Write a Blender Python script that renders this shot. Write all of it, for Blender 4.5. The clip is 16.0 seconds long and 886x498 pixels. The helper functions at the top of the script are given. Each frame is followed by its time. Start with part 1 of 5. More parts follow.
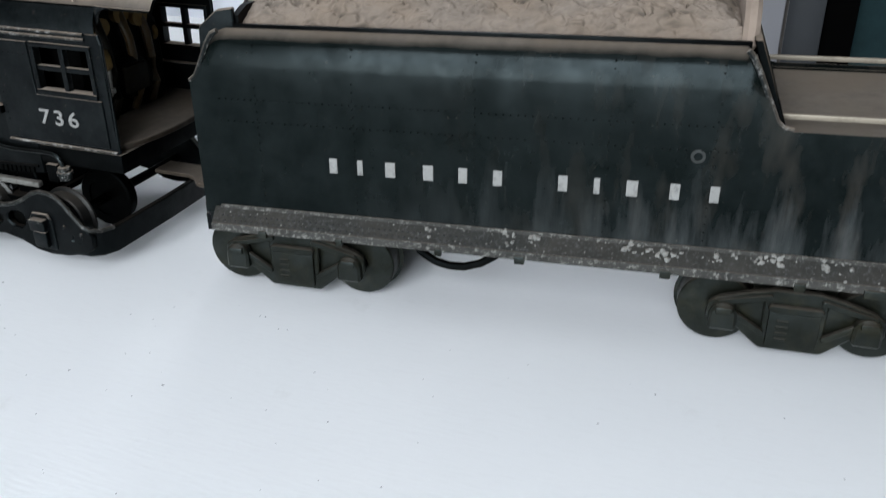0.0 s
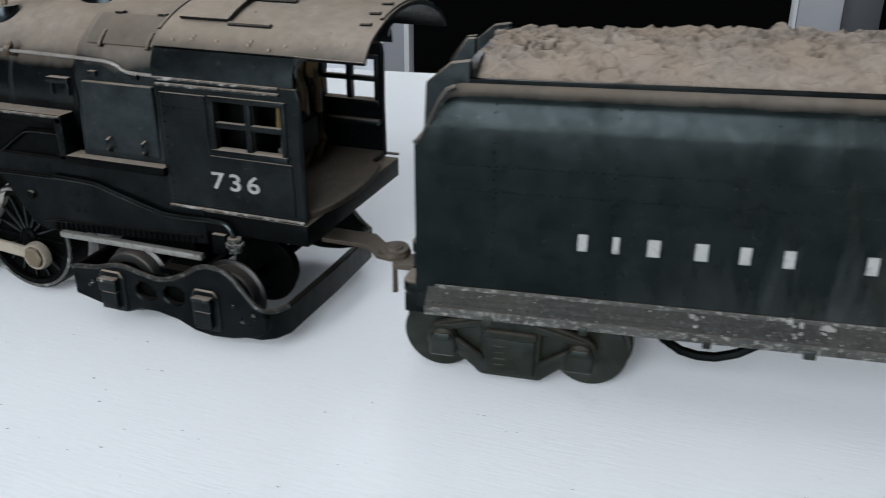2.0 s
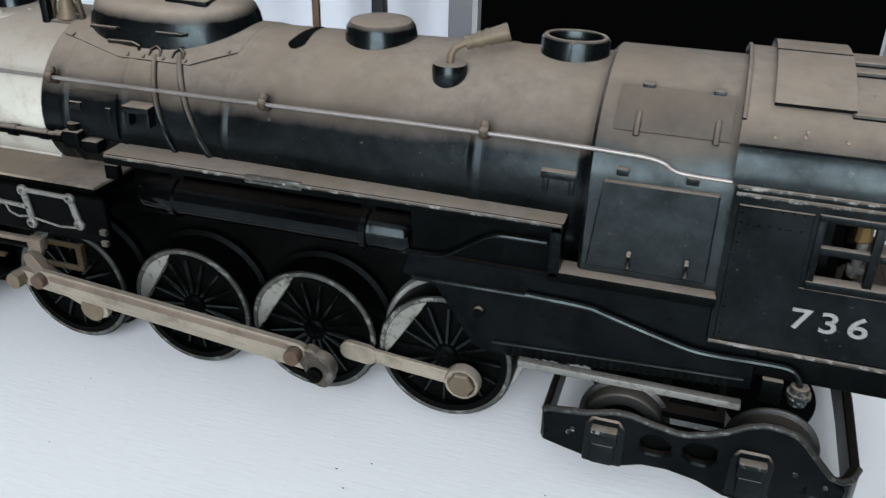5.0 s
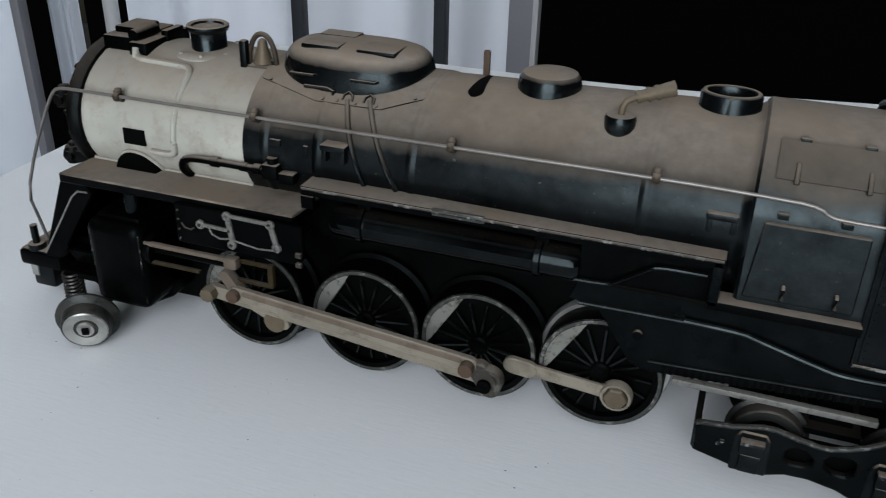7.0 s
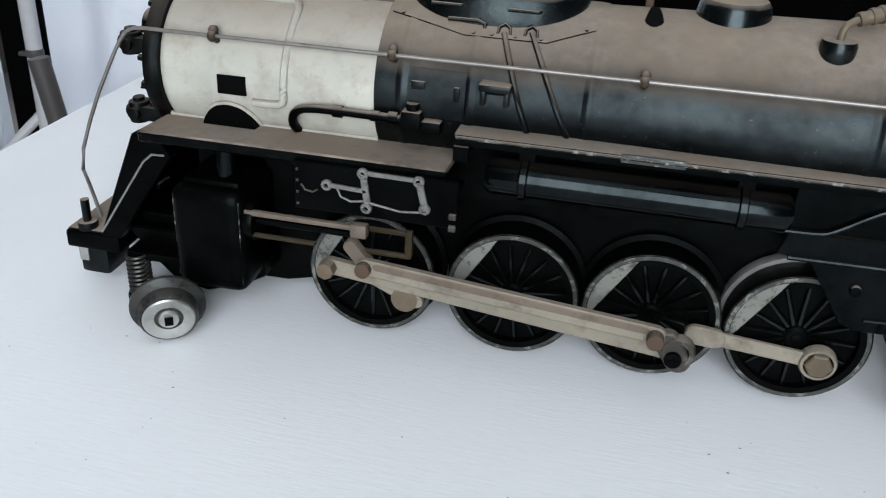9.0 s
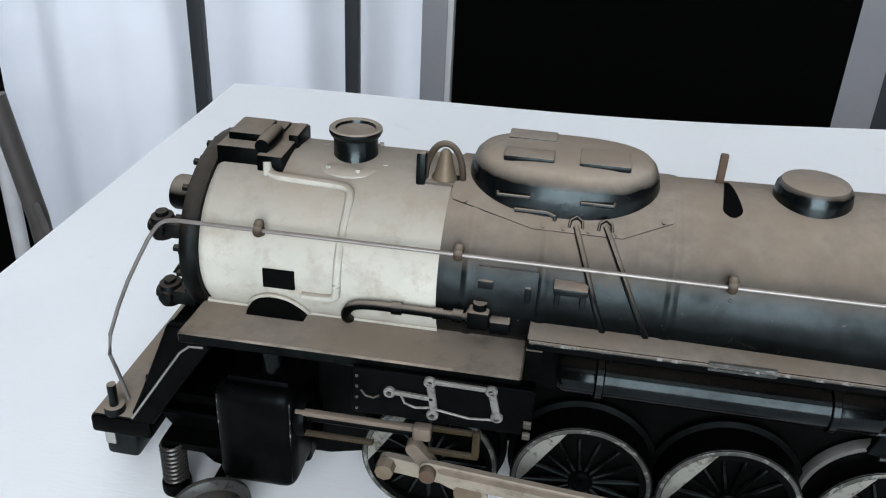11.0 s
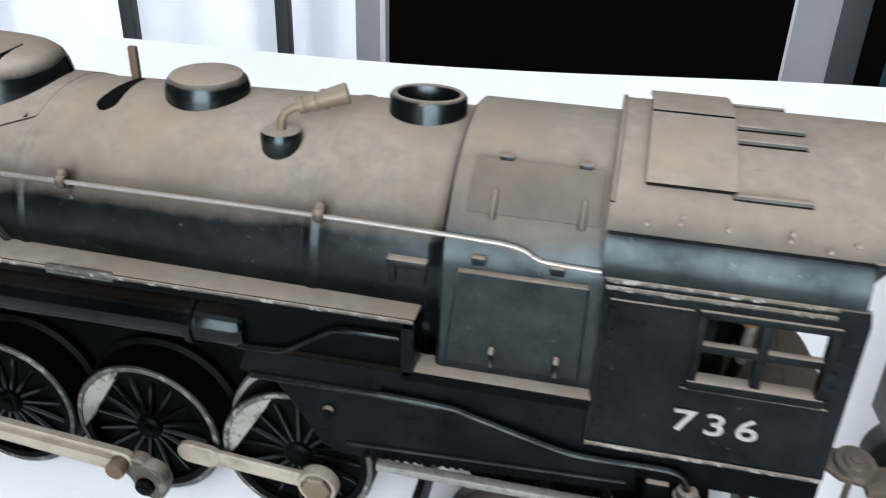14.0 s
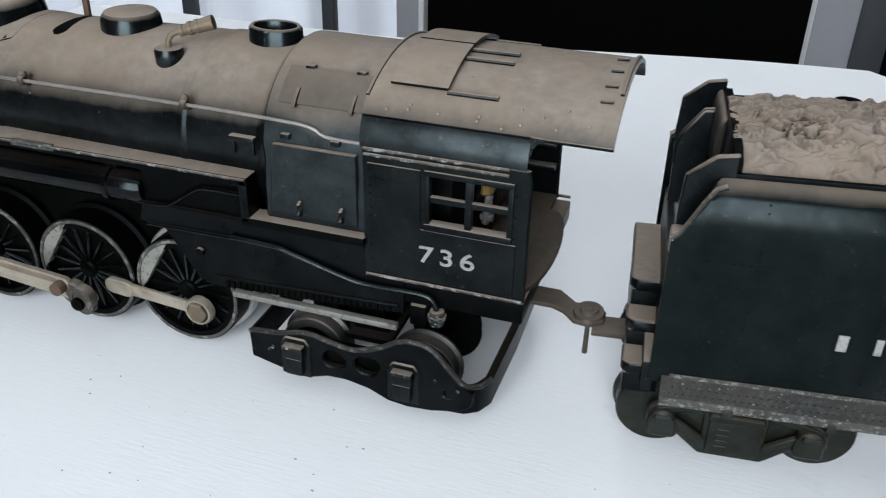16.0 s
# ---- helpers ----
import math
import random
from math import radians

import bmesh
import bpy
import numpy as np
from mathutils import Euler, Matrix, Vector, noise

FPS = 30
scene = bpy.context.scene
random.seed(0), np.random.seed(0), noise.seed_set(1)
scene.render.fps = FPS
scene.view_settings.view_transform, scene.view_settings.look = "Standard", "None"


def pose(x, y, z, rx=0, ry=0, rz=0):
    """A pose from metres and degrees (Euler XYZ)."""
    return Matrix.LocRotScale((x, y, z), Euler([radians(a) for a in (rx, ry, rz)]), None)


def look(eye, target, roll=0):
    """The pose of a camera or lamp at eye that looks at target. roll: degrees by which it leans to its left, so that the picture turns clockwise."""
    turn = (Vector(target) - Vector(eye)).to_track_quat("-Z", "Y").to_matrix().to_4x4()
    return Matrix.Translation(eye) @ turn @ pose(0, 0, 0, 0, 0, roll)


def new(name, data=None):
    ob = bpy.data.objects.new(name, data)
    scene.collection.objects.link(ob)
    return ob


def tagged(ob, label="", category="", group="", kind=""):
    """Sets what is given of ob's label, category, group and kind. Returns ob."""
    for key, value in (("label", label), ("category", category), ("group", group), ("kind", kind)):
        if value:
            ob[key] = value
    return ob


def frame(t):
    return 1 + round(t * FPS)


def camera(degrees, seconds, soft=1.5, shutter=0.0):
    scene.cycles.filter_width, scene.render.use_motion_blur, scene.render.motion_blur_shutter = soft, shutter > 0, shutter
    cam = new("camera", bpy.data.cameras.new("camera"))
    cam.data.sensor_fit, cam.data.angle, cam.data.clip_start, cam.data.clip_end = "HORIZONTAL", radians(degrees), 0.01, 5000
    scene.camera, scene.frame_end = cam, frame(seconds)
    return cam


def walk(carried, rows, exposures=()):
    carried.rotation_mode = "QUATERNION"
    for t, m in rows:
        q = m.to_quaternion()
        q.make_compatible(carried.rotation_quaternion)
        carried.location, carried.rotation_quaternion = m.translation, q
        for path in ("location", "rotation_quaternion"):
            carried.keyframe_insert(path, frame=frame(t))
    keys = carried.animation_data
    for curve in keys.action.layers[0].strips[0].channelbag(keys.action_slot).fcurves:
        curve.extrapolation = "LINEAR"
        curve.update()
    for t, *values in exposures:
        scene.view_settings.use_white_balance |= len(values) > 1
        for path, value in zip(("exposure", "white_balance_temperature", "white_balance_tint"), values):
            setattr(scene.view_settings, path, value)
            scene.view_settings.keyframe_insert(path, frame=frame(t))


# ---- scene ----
# ---------------- camera ----------------
cam = camera(53.36, 16.0, 1.1, 0.4)
# seconds, x, y, z, yaw, pitch, roll
ROWS = [
    (0, 0.2331, -0.2527, 0.1495, 20.90, -26.82, 0.39),
    (0.5, 0.2365, -0.2401, 0.1540, 21.63, -24.83, 0.37),
    (1, 0.2314, -0.2340, 0.1395, 21.91, -23.54, 0.55),
    (1.5, 0.1950, -0.2344, 0.1402, 21.40, -23.48, 0.29),
    (2, 0.1504, -0.2405, 0.1441, 20.25, -24.21, -0.02),
    (2.5, 0.1104, -0.2401, 0.1446, 19.17, -26.25, -0.14),
    (3, 0.0774, -0.2408, 0.1509, 18.65, -28.43, -0.26),
    (3.5, 0.0502, -0.2502, 0.1460, 18.40, -29.15, -0.72),
    (4, 0.0227, -0.2348, 0.1447, 18.13, -29.81, -0.95),
    (4.5, -0.0086, -0.2123, 0.1512, 17.90, -30.46, -0.89),
    (5, -0.0267, -0.2143, 0.1612, 17.71, -28.39, -1.04),
    (7.5, -0.0719, -0.2521, 0.1803, 20.06, -27.95, -1.31),
    (8, -0.0931, -0.2456, 0.1637, 19.67, -27.63, -1.36),
    (8.5, -0.1162, -0.2418, 0.1583, 16.53, -27.76, -2.04),
    (9, -0.1376, -0.2428, 0.1490, 13.03, -27.72, -2.62),
    (9.5, -0.1635, -0.2230, 0.1515, 11.00, -28.10, -2.80),
    (9.7, -0.1763, -0.2125, 0.1618, 10.49, -28.76, -2.99),
    (12, -0.1730, -0.2078, 0.1921, 9.54, -28.40, -2.49),
    (12.5, -0.1377, -0.1964, 0.1852, 10.62, -29.51, -2.13),
    (13, -0.0977, -0.1803, 0.1692, 11.44, -29.55, -1.80),
    (13.5, -0.0537, -0.1673, 0.1727, 12.15, -30.46, -1.70),
    (14, -0.0187, -0.1733, 0.1692, 12.79, -29.61, -1.55),
    (14.5, 0.0091, -0.1936, 0.1697, 14.06, -29.40, -1.53),
    (15, 0.0316, -0.2071, 0.1718, 15.95, -29.51, -1.35),
    (15.5, 0.0522, -0.2249, 0.1728, 17.26, -29.25, -1.18),
    (16, 0.0705, -0.2332, 0.1799, 18.28, -29.90, -1.16),
]
EXPOSURES = [(0.0, -0.25), (3.5, -0.3), (4.4, -0.32), (5.0, -0.2), (7.5, -1.0), (8.5, -0.84), (9.0, -0.35), (9.7, -0.2), (12.0, -0.1), (12.5, 0.05), (13.0, 0.35), (14.0, 0.4), (14.5, 0.3), (15.2, 0.1), (16.0, -0.15)]
walk(cam, [(t, pose(x, y, z, 90 + pitch, roll, yaw)) for t, x, y, z, yaw, pitch, roll in ROWS], EXPOSURES)

# ---------------- light ----------------
world = bpy.data.worlds.new("sky")
scene.world = world
world.use_nodes = True
wn = world.node_tree.nodes
sky = wn.new("ShaderNodeTexSky")
sky.sky_type, sky.sun_disc = "NISHITA", False
sky.sun_elevation, sky.sun_rotation = radians(40), radians(200)
world.node_tree.links.new(sky.outputs[0], wn["Background"].inputs[0])
wn["Background"].inputs[1].default_value = 0.1


def area_lamp(name, m, w, h, power, color):
    d = bpy.data.lights.new(name, "AREA")
    d.shape, d.size, d.size_y, d.energy, d.color = "RECTANGLE", w, h, power, color
    ob = new(name, d)
    ob.matrix_world = m
    return ob


# daylight through the wide patio doors behind the train, and through the window behind the viewer
area_lamp("patio_daylight", look((-1.3, 1.75, 1.0), (-0.1, 0.0, 0.0)), 2.0, 1.7, 112, (0.9, 0.94, 1.0))
area_lamp("window_daylight", look((0.1, -1.58, 0.62), (0.1, 0.0, 0.62)), 1.15, 1.6, 72, (0.86, 0.925, 1.0))

# ---------------- materials ----------------


def nodes_of(name):
    m = bpy.data.materials.new(name)
    m.use_nodes = True
    t = m.node_tree
    return m, t, t.nodes["Principled BSDF"]


def texture(t, kind, scale, detail=4.0, rough=0.6):
    n = t.nodes.new(kind)
    n.inputs["Scale"].default_value = scale
    if kind == "ShaderNodeTexNoise":
        n.inputs["Detail"].default_value, n.inputs["Roughness"].default_value = detail, rough
    c = t.nodes.new("ShaderNodeTexCoord")
    t.links.new(c.outputs["Object"], n.inputs["Vector"])
    return n


def ramp(t, src, lo, hi, a=(0, 0, 0, 1), b=(1, 1, 1, 1)):
    r = t.nodes.new("ShaderNodeValToRGB")
    r.color_ramp.elements[0].position, r.color_ramp.elements[1].position = lo, hi
    r.color_ramp.elements[0].color, r.color_ramp.elements[1].color = a, b
    t.links.new(src, r.inputs[0])
    return r.outputs[0]


def maths(t, op, a, b):
    n = t.nodes.new("ShaderNodeMath")
    n.operation = op
    for k, v in enumerate((a, b)):
        if isinstance(v, (int, float)):
            n.inputs[k].default_value = v
        else:
            t.links.new(v, n.inputs[k])
    return n.outputs[0]


def mixed(t, fac, a, b):
    n = t.nodes.new("ShaderNodeMix")
    n.data_type = "RGBA"
    for k, v in ((0, fac), (6, a), (7, b)):
        if isinstance(v, (int, float)):
            n.inputs[k].default_value = v
        elif isinstance(v, tuple):
            n.inputs[k].default_value = (*v, 1)
        else:
            t.links.new(v, n.inputs[k])
    return n.outputs[2]


def bumped(t, bsdf, height, strength, distance):
    b = t.nodes.new("ShaderNodeBump")
    b.inputs["Strength"].default_value, b.inputs["Distance"].default_value = strength, distance
    t.links.new(height, b.inputs["Height"])
    t.links.new(b.outputs[0], bsdf.inputs["Normal"])


DUST = (0.245, 0.207, 0.171)


def enamel(name, color, rough=0.34, dust=1.0, metal=0.0, spots=0.3, chips=0.0, low=0.42, high=1.0, streaks=0.0, gloss=0.11, wear=(0.42, 0.42, 0.40), dirt=0.0, chip_size=260, splash=0.0, uneven=0.34, soil=(0.07, 0.055, 0.04), relief=0.0003):
    """Old paint or metal: dust lies on what faces up, fine specks and worn chips all over."""
    m, t, p = nodes_of(name)
    fine, broad = texture(t, "ShaderNodeTexNoise", 900, 3), texture(t, "ShaderNodeTexNoise", 45, 5)
    col = mixed(t, ramp(t, broad.outputs[0], 0.35, 0.7), color, tuple(c * 1.3 + 0.001 for c in color))
    if dirt:
        col = mixed(t, maths(t, "MULTIPLY", ramp(t, texture(t, "ShaderNodeTexNoise", 120, 6, 0.7).outputs[0], 0.5, 0.68), dirt), col, soil)
    g = t.nodes.new("ShaderNodeNewGeometry")
    up = t.nodes.new("ShaderNodeSeparateXYZ")
    t.links.new(g.outputs["Normal"], up.inputs[0])
    patch = texture(t, "ShaderNodeTexNoise", 130, 5, 0.65)
    facing = maths(t, "ADD", up.outputs[2], maths(t, "MULTIPLY", maths(t, "SUBTRACT", broad.outputs[0], 0.5), uneven))
    facing = maths(t, "ADD", facing, maths(t, "MULTIPLY", maths(t, "SUBTRACT", patch.outputs[0], 0.5), 0.14))
    layer = maths(t, "MULTIPLY", ramp(t, facing, low, high), dust)
    speck = maths(t, "MULTIPLY", ramp(t, fine.outputs[0], 0.66, 0.78), spots * 0.3)
    lay = maths(t, "MAXIMUM", layer, speck)
    if streaks:
        st = texture(t, "ShaderNodeTexNoise", 1.0, 5)
        mp = t.nodes.new("ShaderNodeMapping")
        mp.inputs["Scale"].default_value = (110, 60, 34)
        c = t.nodes.new("ShaderNodeTexCoord")
        t.links.new(c.outputs["Object"], mp.inputs[0])
        t.links.new(mp.outputs[0], st.inputs["Vector"])
        along = t.nodes.new("ShaderNodeSeparateXYZ")
        t.links.new(c.outputs["Object"], along.inputs[0])
        rearward = ramp(t, along.outputs[0], 0.02, 0.15)
        lay = maths(t, "MAXIMUM", lay, maths(t, "MULTIPLY", maths(t, "MULTIPLY", ramp(t, st.outputs[0], 0.5, 0.75), rearward), streaks))
    if splash:
        oc = t.nodes.new("ShaderNodeTexCoord")
        oz = t.nodes.new("ShaderNodeSeparateXYZ")
        t.links.new(oc.outputs["Object"], oz.inputs[0])
        tall = t.nodes.new("ShaderNodeMapping")
        tall.inputs["Scale"].default_value = (125, 60, 20)
        t.links.new(oc.outputs["Object"], tall.inputs[0])
        blot = texture(t, "ShaderNodeTexNoise", 1.0, 6, 0.65)
        t.links.new(tall.outputs[0], blot.inputs["Vector"])
        lowpart = ramp(t, maths(t, "SUBTRACT", maths(t, "MULTIPLY", blot.outputs[0], 0.09), maths(t, "MULTIPLY", maths(t, "SUBTRACT", oz.outputs[2], 0.033), 1.0)), 0.028, 0.062)
        col = mixed(t, maths(t, "MULTIPLY", maths(t, "MULTIPLY", lowpart, ramp(t, oz.outputs[0], -0.01, 0.13)), splash), col, (0.20, 0.215, 0.215))
    mote = texture(t, "ShaderNodeTexNoise", 260, 3)
    dustcol = mixed(t, mote.outputs[0], tuple(c * 0.72 for c in DUST), tuple(c * 1.28 for c in DUST))
    dustcol = mixed(t, ramp(t, texture(t, "ShaderNodeTexNoise", 38, 4).outputs[0], 0.42, 0.62), dustcol, (DUST[0] * 1.0, DUST[1] * 0.955, DUST[2] * 0.9))
    col = mixed(t, lay, col, dustcol)
    if chips:
        col = mixed(t, maths(t, "MULTIPLY", ramp(t, texture(t, "ShaderNodeTexNoise", chip_size, 9, 0.78).outputs[0], 0.53, 0.59), chips), col, wear)
    t.links.new(col, p.inputs["Base Color"])
    r = maths(t, "ADD", maths(t, "MULTIPLY", layer, 0.6), rough)
    r = maths(t, "ADD", r, maths(t, "MULTIPLY", maths(t, "SUBTRACT", broad.outputs[0], 0.5), 0.25))
    t.links.new(r, p.inputs["Roughness"])
    smear = maths(t, "ADD", maths(t, "MULTIPLY", ramp(t, texture(t, "ShaderNodeTexNoise", 75, 6, 0.7).outputs[0], 0.36, 0.64), 0.8), 0.58)
    t.links.new(maths(t, "MULTIPLY", maths(t, "MULTIPLY", maths(t, "SUBTRACT", 1.0, layer), smear), gloss), p.inputs["Specular IOR Level"])
    if metal:
        t.links.new(maths(t, "MULTIPLY", maths(t, "SUBTRACT", 1.0, layer), metal), p.inputs["Metallic"])
    p.inputs["Specular Tint"].default_value = (0.82, 1.0, 1.03, 1)
    bumped(t, p, maths(t, "ADD", mote.outputs[0], maths(t, "MULTIPLY", patch.outputs[0], 0.4)), 0.2, relief)
    return m


BLACK = enamel("black_enamel", (0.0009, 0.0012, 0.0014), 0.31, gloss=0.18, spots=0.8, low=0.36, high=1.12, uneven=0.28)
# BLACK with colour and sheen lowered, to put the lower parts' shade into it
DEEPBLACK = enamel("deepened_black_casting", (0.0004, 0.0005, 0.0005), 0.38, 0.85, gloss=0.035, spots=0.12)
BOARD = enamel("black_board_with_wiped_dust", (0.0005, 0.0006, 0.0006), 0.38, 0.95, gloss=0.06, spots=0.3, uneven=1.7, low=0.3, high=0.9)
UNDUSTED = enamel("undusted_black", (0.0004, 0.0004, 0.0004), 0.34, 0.0, gloss=0.035, spots=0.1)
GLOSS = enamel("glossy_black_enamel", (0.0006, 0.0008, 0.0009), 0.3, 0.05, spots=0.08, low=0.6, high=1.15, gloss=0.085)
RINGED = enamel("sooty_front_casting", (0.0008, 0.0008, 0.0007), 0.45, 0.2, gloss=0.1, spots=0.3, dirt=0.3, soil=(0.02, 0.015, 0.01))
SHOULDER = enamel("glossy_black_shoulder", (0.0010, 0.0015, 0.0017), 0.31, 0.35, gloss=0.24, spots=0.8, low=0.75, high=1.2)
DOME = enamel("glossy_black_dome", (0.0010, 0.0014, 0.0016), 0.24, 1.0, gloss=0.28, spots=0.5, low=0.42, high=0.84)
FIREBOX = enamel("satin_black_firebox", (0.0011, 0.0016, 0.0018), 0.35, 0.88, gloss=0.33, spots=0.8, low=0.38, high=1.12, uneven=0.45)
PANELED = enamel("wiped_black_panel", (0.0011, 0.0016, 0.0018), 0.32, 0.64, gloss=0.3, spots=0.8, low=0.42, high=1.12, uneven=0.5)
CABIN = enamel("dull_black_cab_paint", (0.0008, 0.0011, 0.0013), 0.33, gloss=0.125, spots=0.8, low=0.36, high=1.12, uneven=0.28)
TANK = enamel("polished_black_tank", (0.0004, 0.0005, 0.0006), 0.15, 0.03, spots=0.2, low=0.7, high=1.2, gloss=0.17, relief=0.0001)
SPOKE = enamel("shiny_black_spoke", (0.0008, 0.0008, 0.0007), 0.22, 0.0, spots=0.1, gloss=0.28)
BLACKD = enamel("matt_black_casting", (0.0006, 0.0006, 0.0005), 0.45, 0.0, spots=0.05, gloss=0.03)
BLACKSTEEL = enamel("blackened_steel", (0.045, 0.044, 0.042), 0.35, 0.3, 0.8, spots=0.1)
TENDER = enamel("weathered_black_tender_paint", (0.0005, 0.0015, 0.0013), 0.24, 0.55, spots=0.5, uneven=0.12, relief=0.00012, splash=0.24, streaks=0.09, low=0.6, high=1.15, gloss=0.13)
LEDGE = enamel("dusty_chipped_ledge", (0.006, 0.007, 0.007), 0.6, 0.1, spots=1.0, chips=0.6, low=-0.2, high=0.9, wear=(0.06, 0.062, 0.06), chip_size=900, dirt=0.5, soil=(0.025, 0.025, 0.023), uneven=1.2)
CRUST = enamel("pale_crusted_rim", (0.035, 0.034, 0.031), 0.7, 0.3, spots=1.0, chips=0.7, wear=(0.20, 0.197, 0.18), chip_size=700, dirt=0.7, soil=(0.012, 0.011, 0.010))
LINKS = enamel("dull_silver_link", (0.135, 0.133, 0.122), 0.42, 0.2, 0.3, chips=0.5, wear=(0.03, 0.028, 0.024), chip_size=500, dirt=0.5, soil=(0.04, 0.036, 0.028))
# brown floor dust, darkened in colour for the half-shadow in the cab
FLOORDUST = enamel("shaded_floor_dust", (0.014, 0.010, 0.007), 0.6, 0.34, dirt=0.4, uneven=0.6)
GREYEDGE = enamel("rubbed_grey_edge", (0.014, 0.014, 0.013), 0.35, 0.15, 0.3, chips=0.5, wear=(0.13, 0.127, 0.118), chip_size=500)
POST = enamel("dust_brown_post", (0.030, 0.021, 0.014), 0.5, 0.6, dirt=0.4, low=0.2, high=0.95)
BARIRON = enamel("dark_brown_drawbar", (0.042, 0.033, 0.025), 0.5, 0.35, 0.1, dirt=0.5)
# pale chips: worn paint, and the thin glints along edges as colour
EDGE = enamel("worn_glinting_edge", (0.005, 0.006, 0.006), 0.38, 0.7, chips=0.6, low=0.1, wear=(0.27, 0.265, 0.25), chip_size=330)
TRUCK = enamel("greasy_brown_truck_casting", (0.0046, 0.0048, 0.0028), 0.38, 0.22, dirt=0.35, soil=(0.034, 0.031, 0.017), gloss=0.26)
CREAM = enamel("aged_cream_paint", (0.33, 0.322, 0.28), 0.42, 0.82, low=0.22, high=1.0, dirt=0.42, soil=(0.185, 0.14, 0.10), uneven=0.95, relief=0.0007)
ROD = enamel("dull_nickel_rod", (0.112, 0.088, 0.068), 0.5, 0.6, 0.2, dirt=0.5, soil=(0.04, 0.03, 0.02))
RODPALE = enamel("pale_nickel_rod", (0.185, 0.163, 0.128), 0.42, 0.6, 0.25, dirt=0.5, chips=0.1, wear=(0.07, 0.055, 0.04), chip_size=300, soil=(0.05, 0.036, 0.024))
STEEL = enamel("worn_steel", (0.36, 0.355, 0.335), 0.32, 0.2, 0.8, dirt=0.3)
RIM = enamel("whitened_worn_rim", (0.034, 0.033, 0.029), 0.42, 0.2, 0.2, chips=0.85, wear=(0.17, 0.167, 0.152), dirt=0.7, soil=(0.012, 0.011, 0.009), chip_size=300, gloss=0.4)
PALE = enamel("soiled_white_counterweight", (0.135, 0.133, 0.118), 0.5, 0.2, 0.0, chips=0.85, wear=(0.05, 0.046, 0.038), dirt=0.9, soil=(0.09, 0.084, 0.068), chip_size=240)
TYRE = enamel("grey_rubbed_tyre", (0.035, 0.035, 0.033), 0.4, 0.05, 0.4, chips=0.8, wear=(0.012, 0.012, 0.012), dirt=0.4)
WIRE = enamel("bare_steel_wire", (0.17, 0.158, 0.148), 0.38, 0.4, 0.5, dirt=0.4)
BRONZE = enamel("brown_bronze", (0.10, 0.078, 0.053), 0.5, 0.6, 0.3, dirt=0.4)
RUST = enamel("rusty_lever", (0.06, 0.038, 0.026), 0.6, 0.3)
AMBER = enamel("brown_amber_lever", (0.035, 0.02, 0.006), 0.4, 0.0, dirt=0.5, gloss=0.3)
BRASS = enamel("tarnished_brass", (0.13, 0.085, 0.03), 0.5, 0.3, 0.3, dirt=0.5)
# OLIVE darkened: the cab's inner shade is put into this colour
DIM = enamel("shaded_olive_casting", (0.004, 0.0032, 0.0018), 0.5, 0.0, dirt=0.5, soil=(0.012, 0.007, 0.002), gloss=0.06)
OLIVE = enamel("olive_brown_casting", (0.02, 0.014, 0.006), 0.5, 0.2, dirt=0.3)
IRON = enamel("grey_worn_iron", (0.035, 0.031, 0.026), 0.45, 0.5, 0.15, chips=0.4, dirt=0.4, wear=(0.17, 0.165, 0.15))
DUST = (0.235, 0.196, 0.163)
# bare coal on steep sides also puts the crevices' shade into the colour
COAL = enamel("dust_covered_coal", (0.020, 0.017, 0.014), 0.85, 1.0, low=0.22, high=0.95, gloss=0.1)
DUSTY = enamel("thick_tan_dust", (0.20, 0.16, 0.13), 0.9, 0.3, gloss=0.1, dirt=0.15)
TREAD = enamel("dark_tread_dash", (0.02, 0.02, 0.02), 0.7, 0.1, gloss=0.1)
CRUMB = enamel("pale_crumbs", (0.17, 0.17, 0.158), 0.8, 0.3, gloss=0.1)
CHALK = enamel("faint_chalk", (0.022, 0.023, 0.022), 0.7, 0.3, gloss=0.2)
WHITE = enamel("white_lettering", (0.18, 0.18, 0.172), 0.55, 0.1, dirt=0.35, chips=0.5, wear=(0.05, 0.05, 0.048), chip_size=700)


def plain(name, color, rough=0.6, scale=30, vary=0.15, relief=0.0, sheen=0.0):
    m, t, p = nodes_of(name)
    n = texture(t, "ShaderNodeTexNoise", scale, 6)
    t.links.new(mixed(t, n.outputs[0], tuple(c * (1 - vary) for c in color), tuple(min(1, c * (1 + vary)) for c in color)), p.inputs["Base Color"])
    p.inputs["Roughness"].default_value = rough
    if relief:
        bumped(t, p, n.outputs[0], 0.3, relief)
    return m


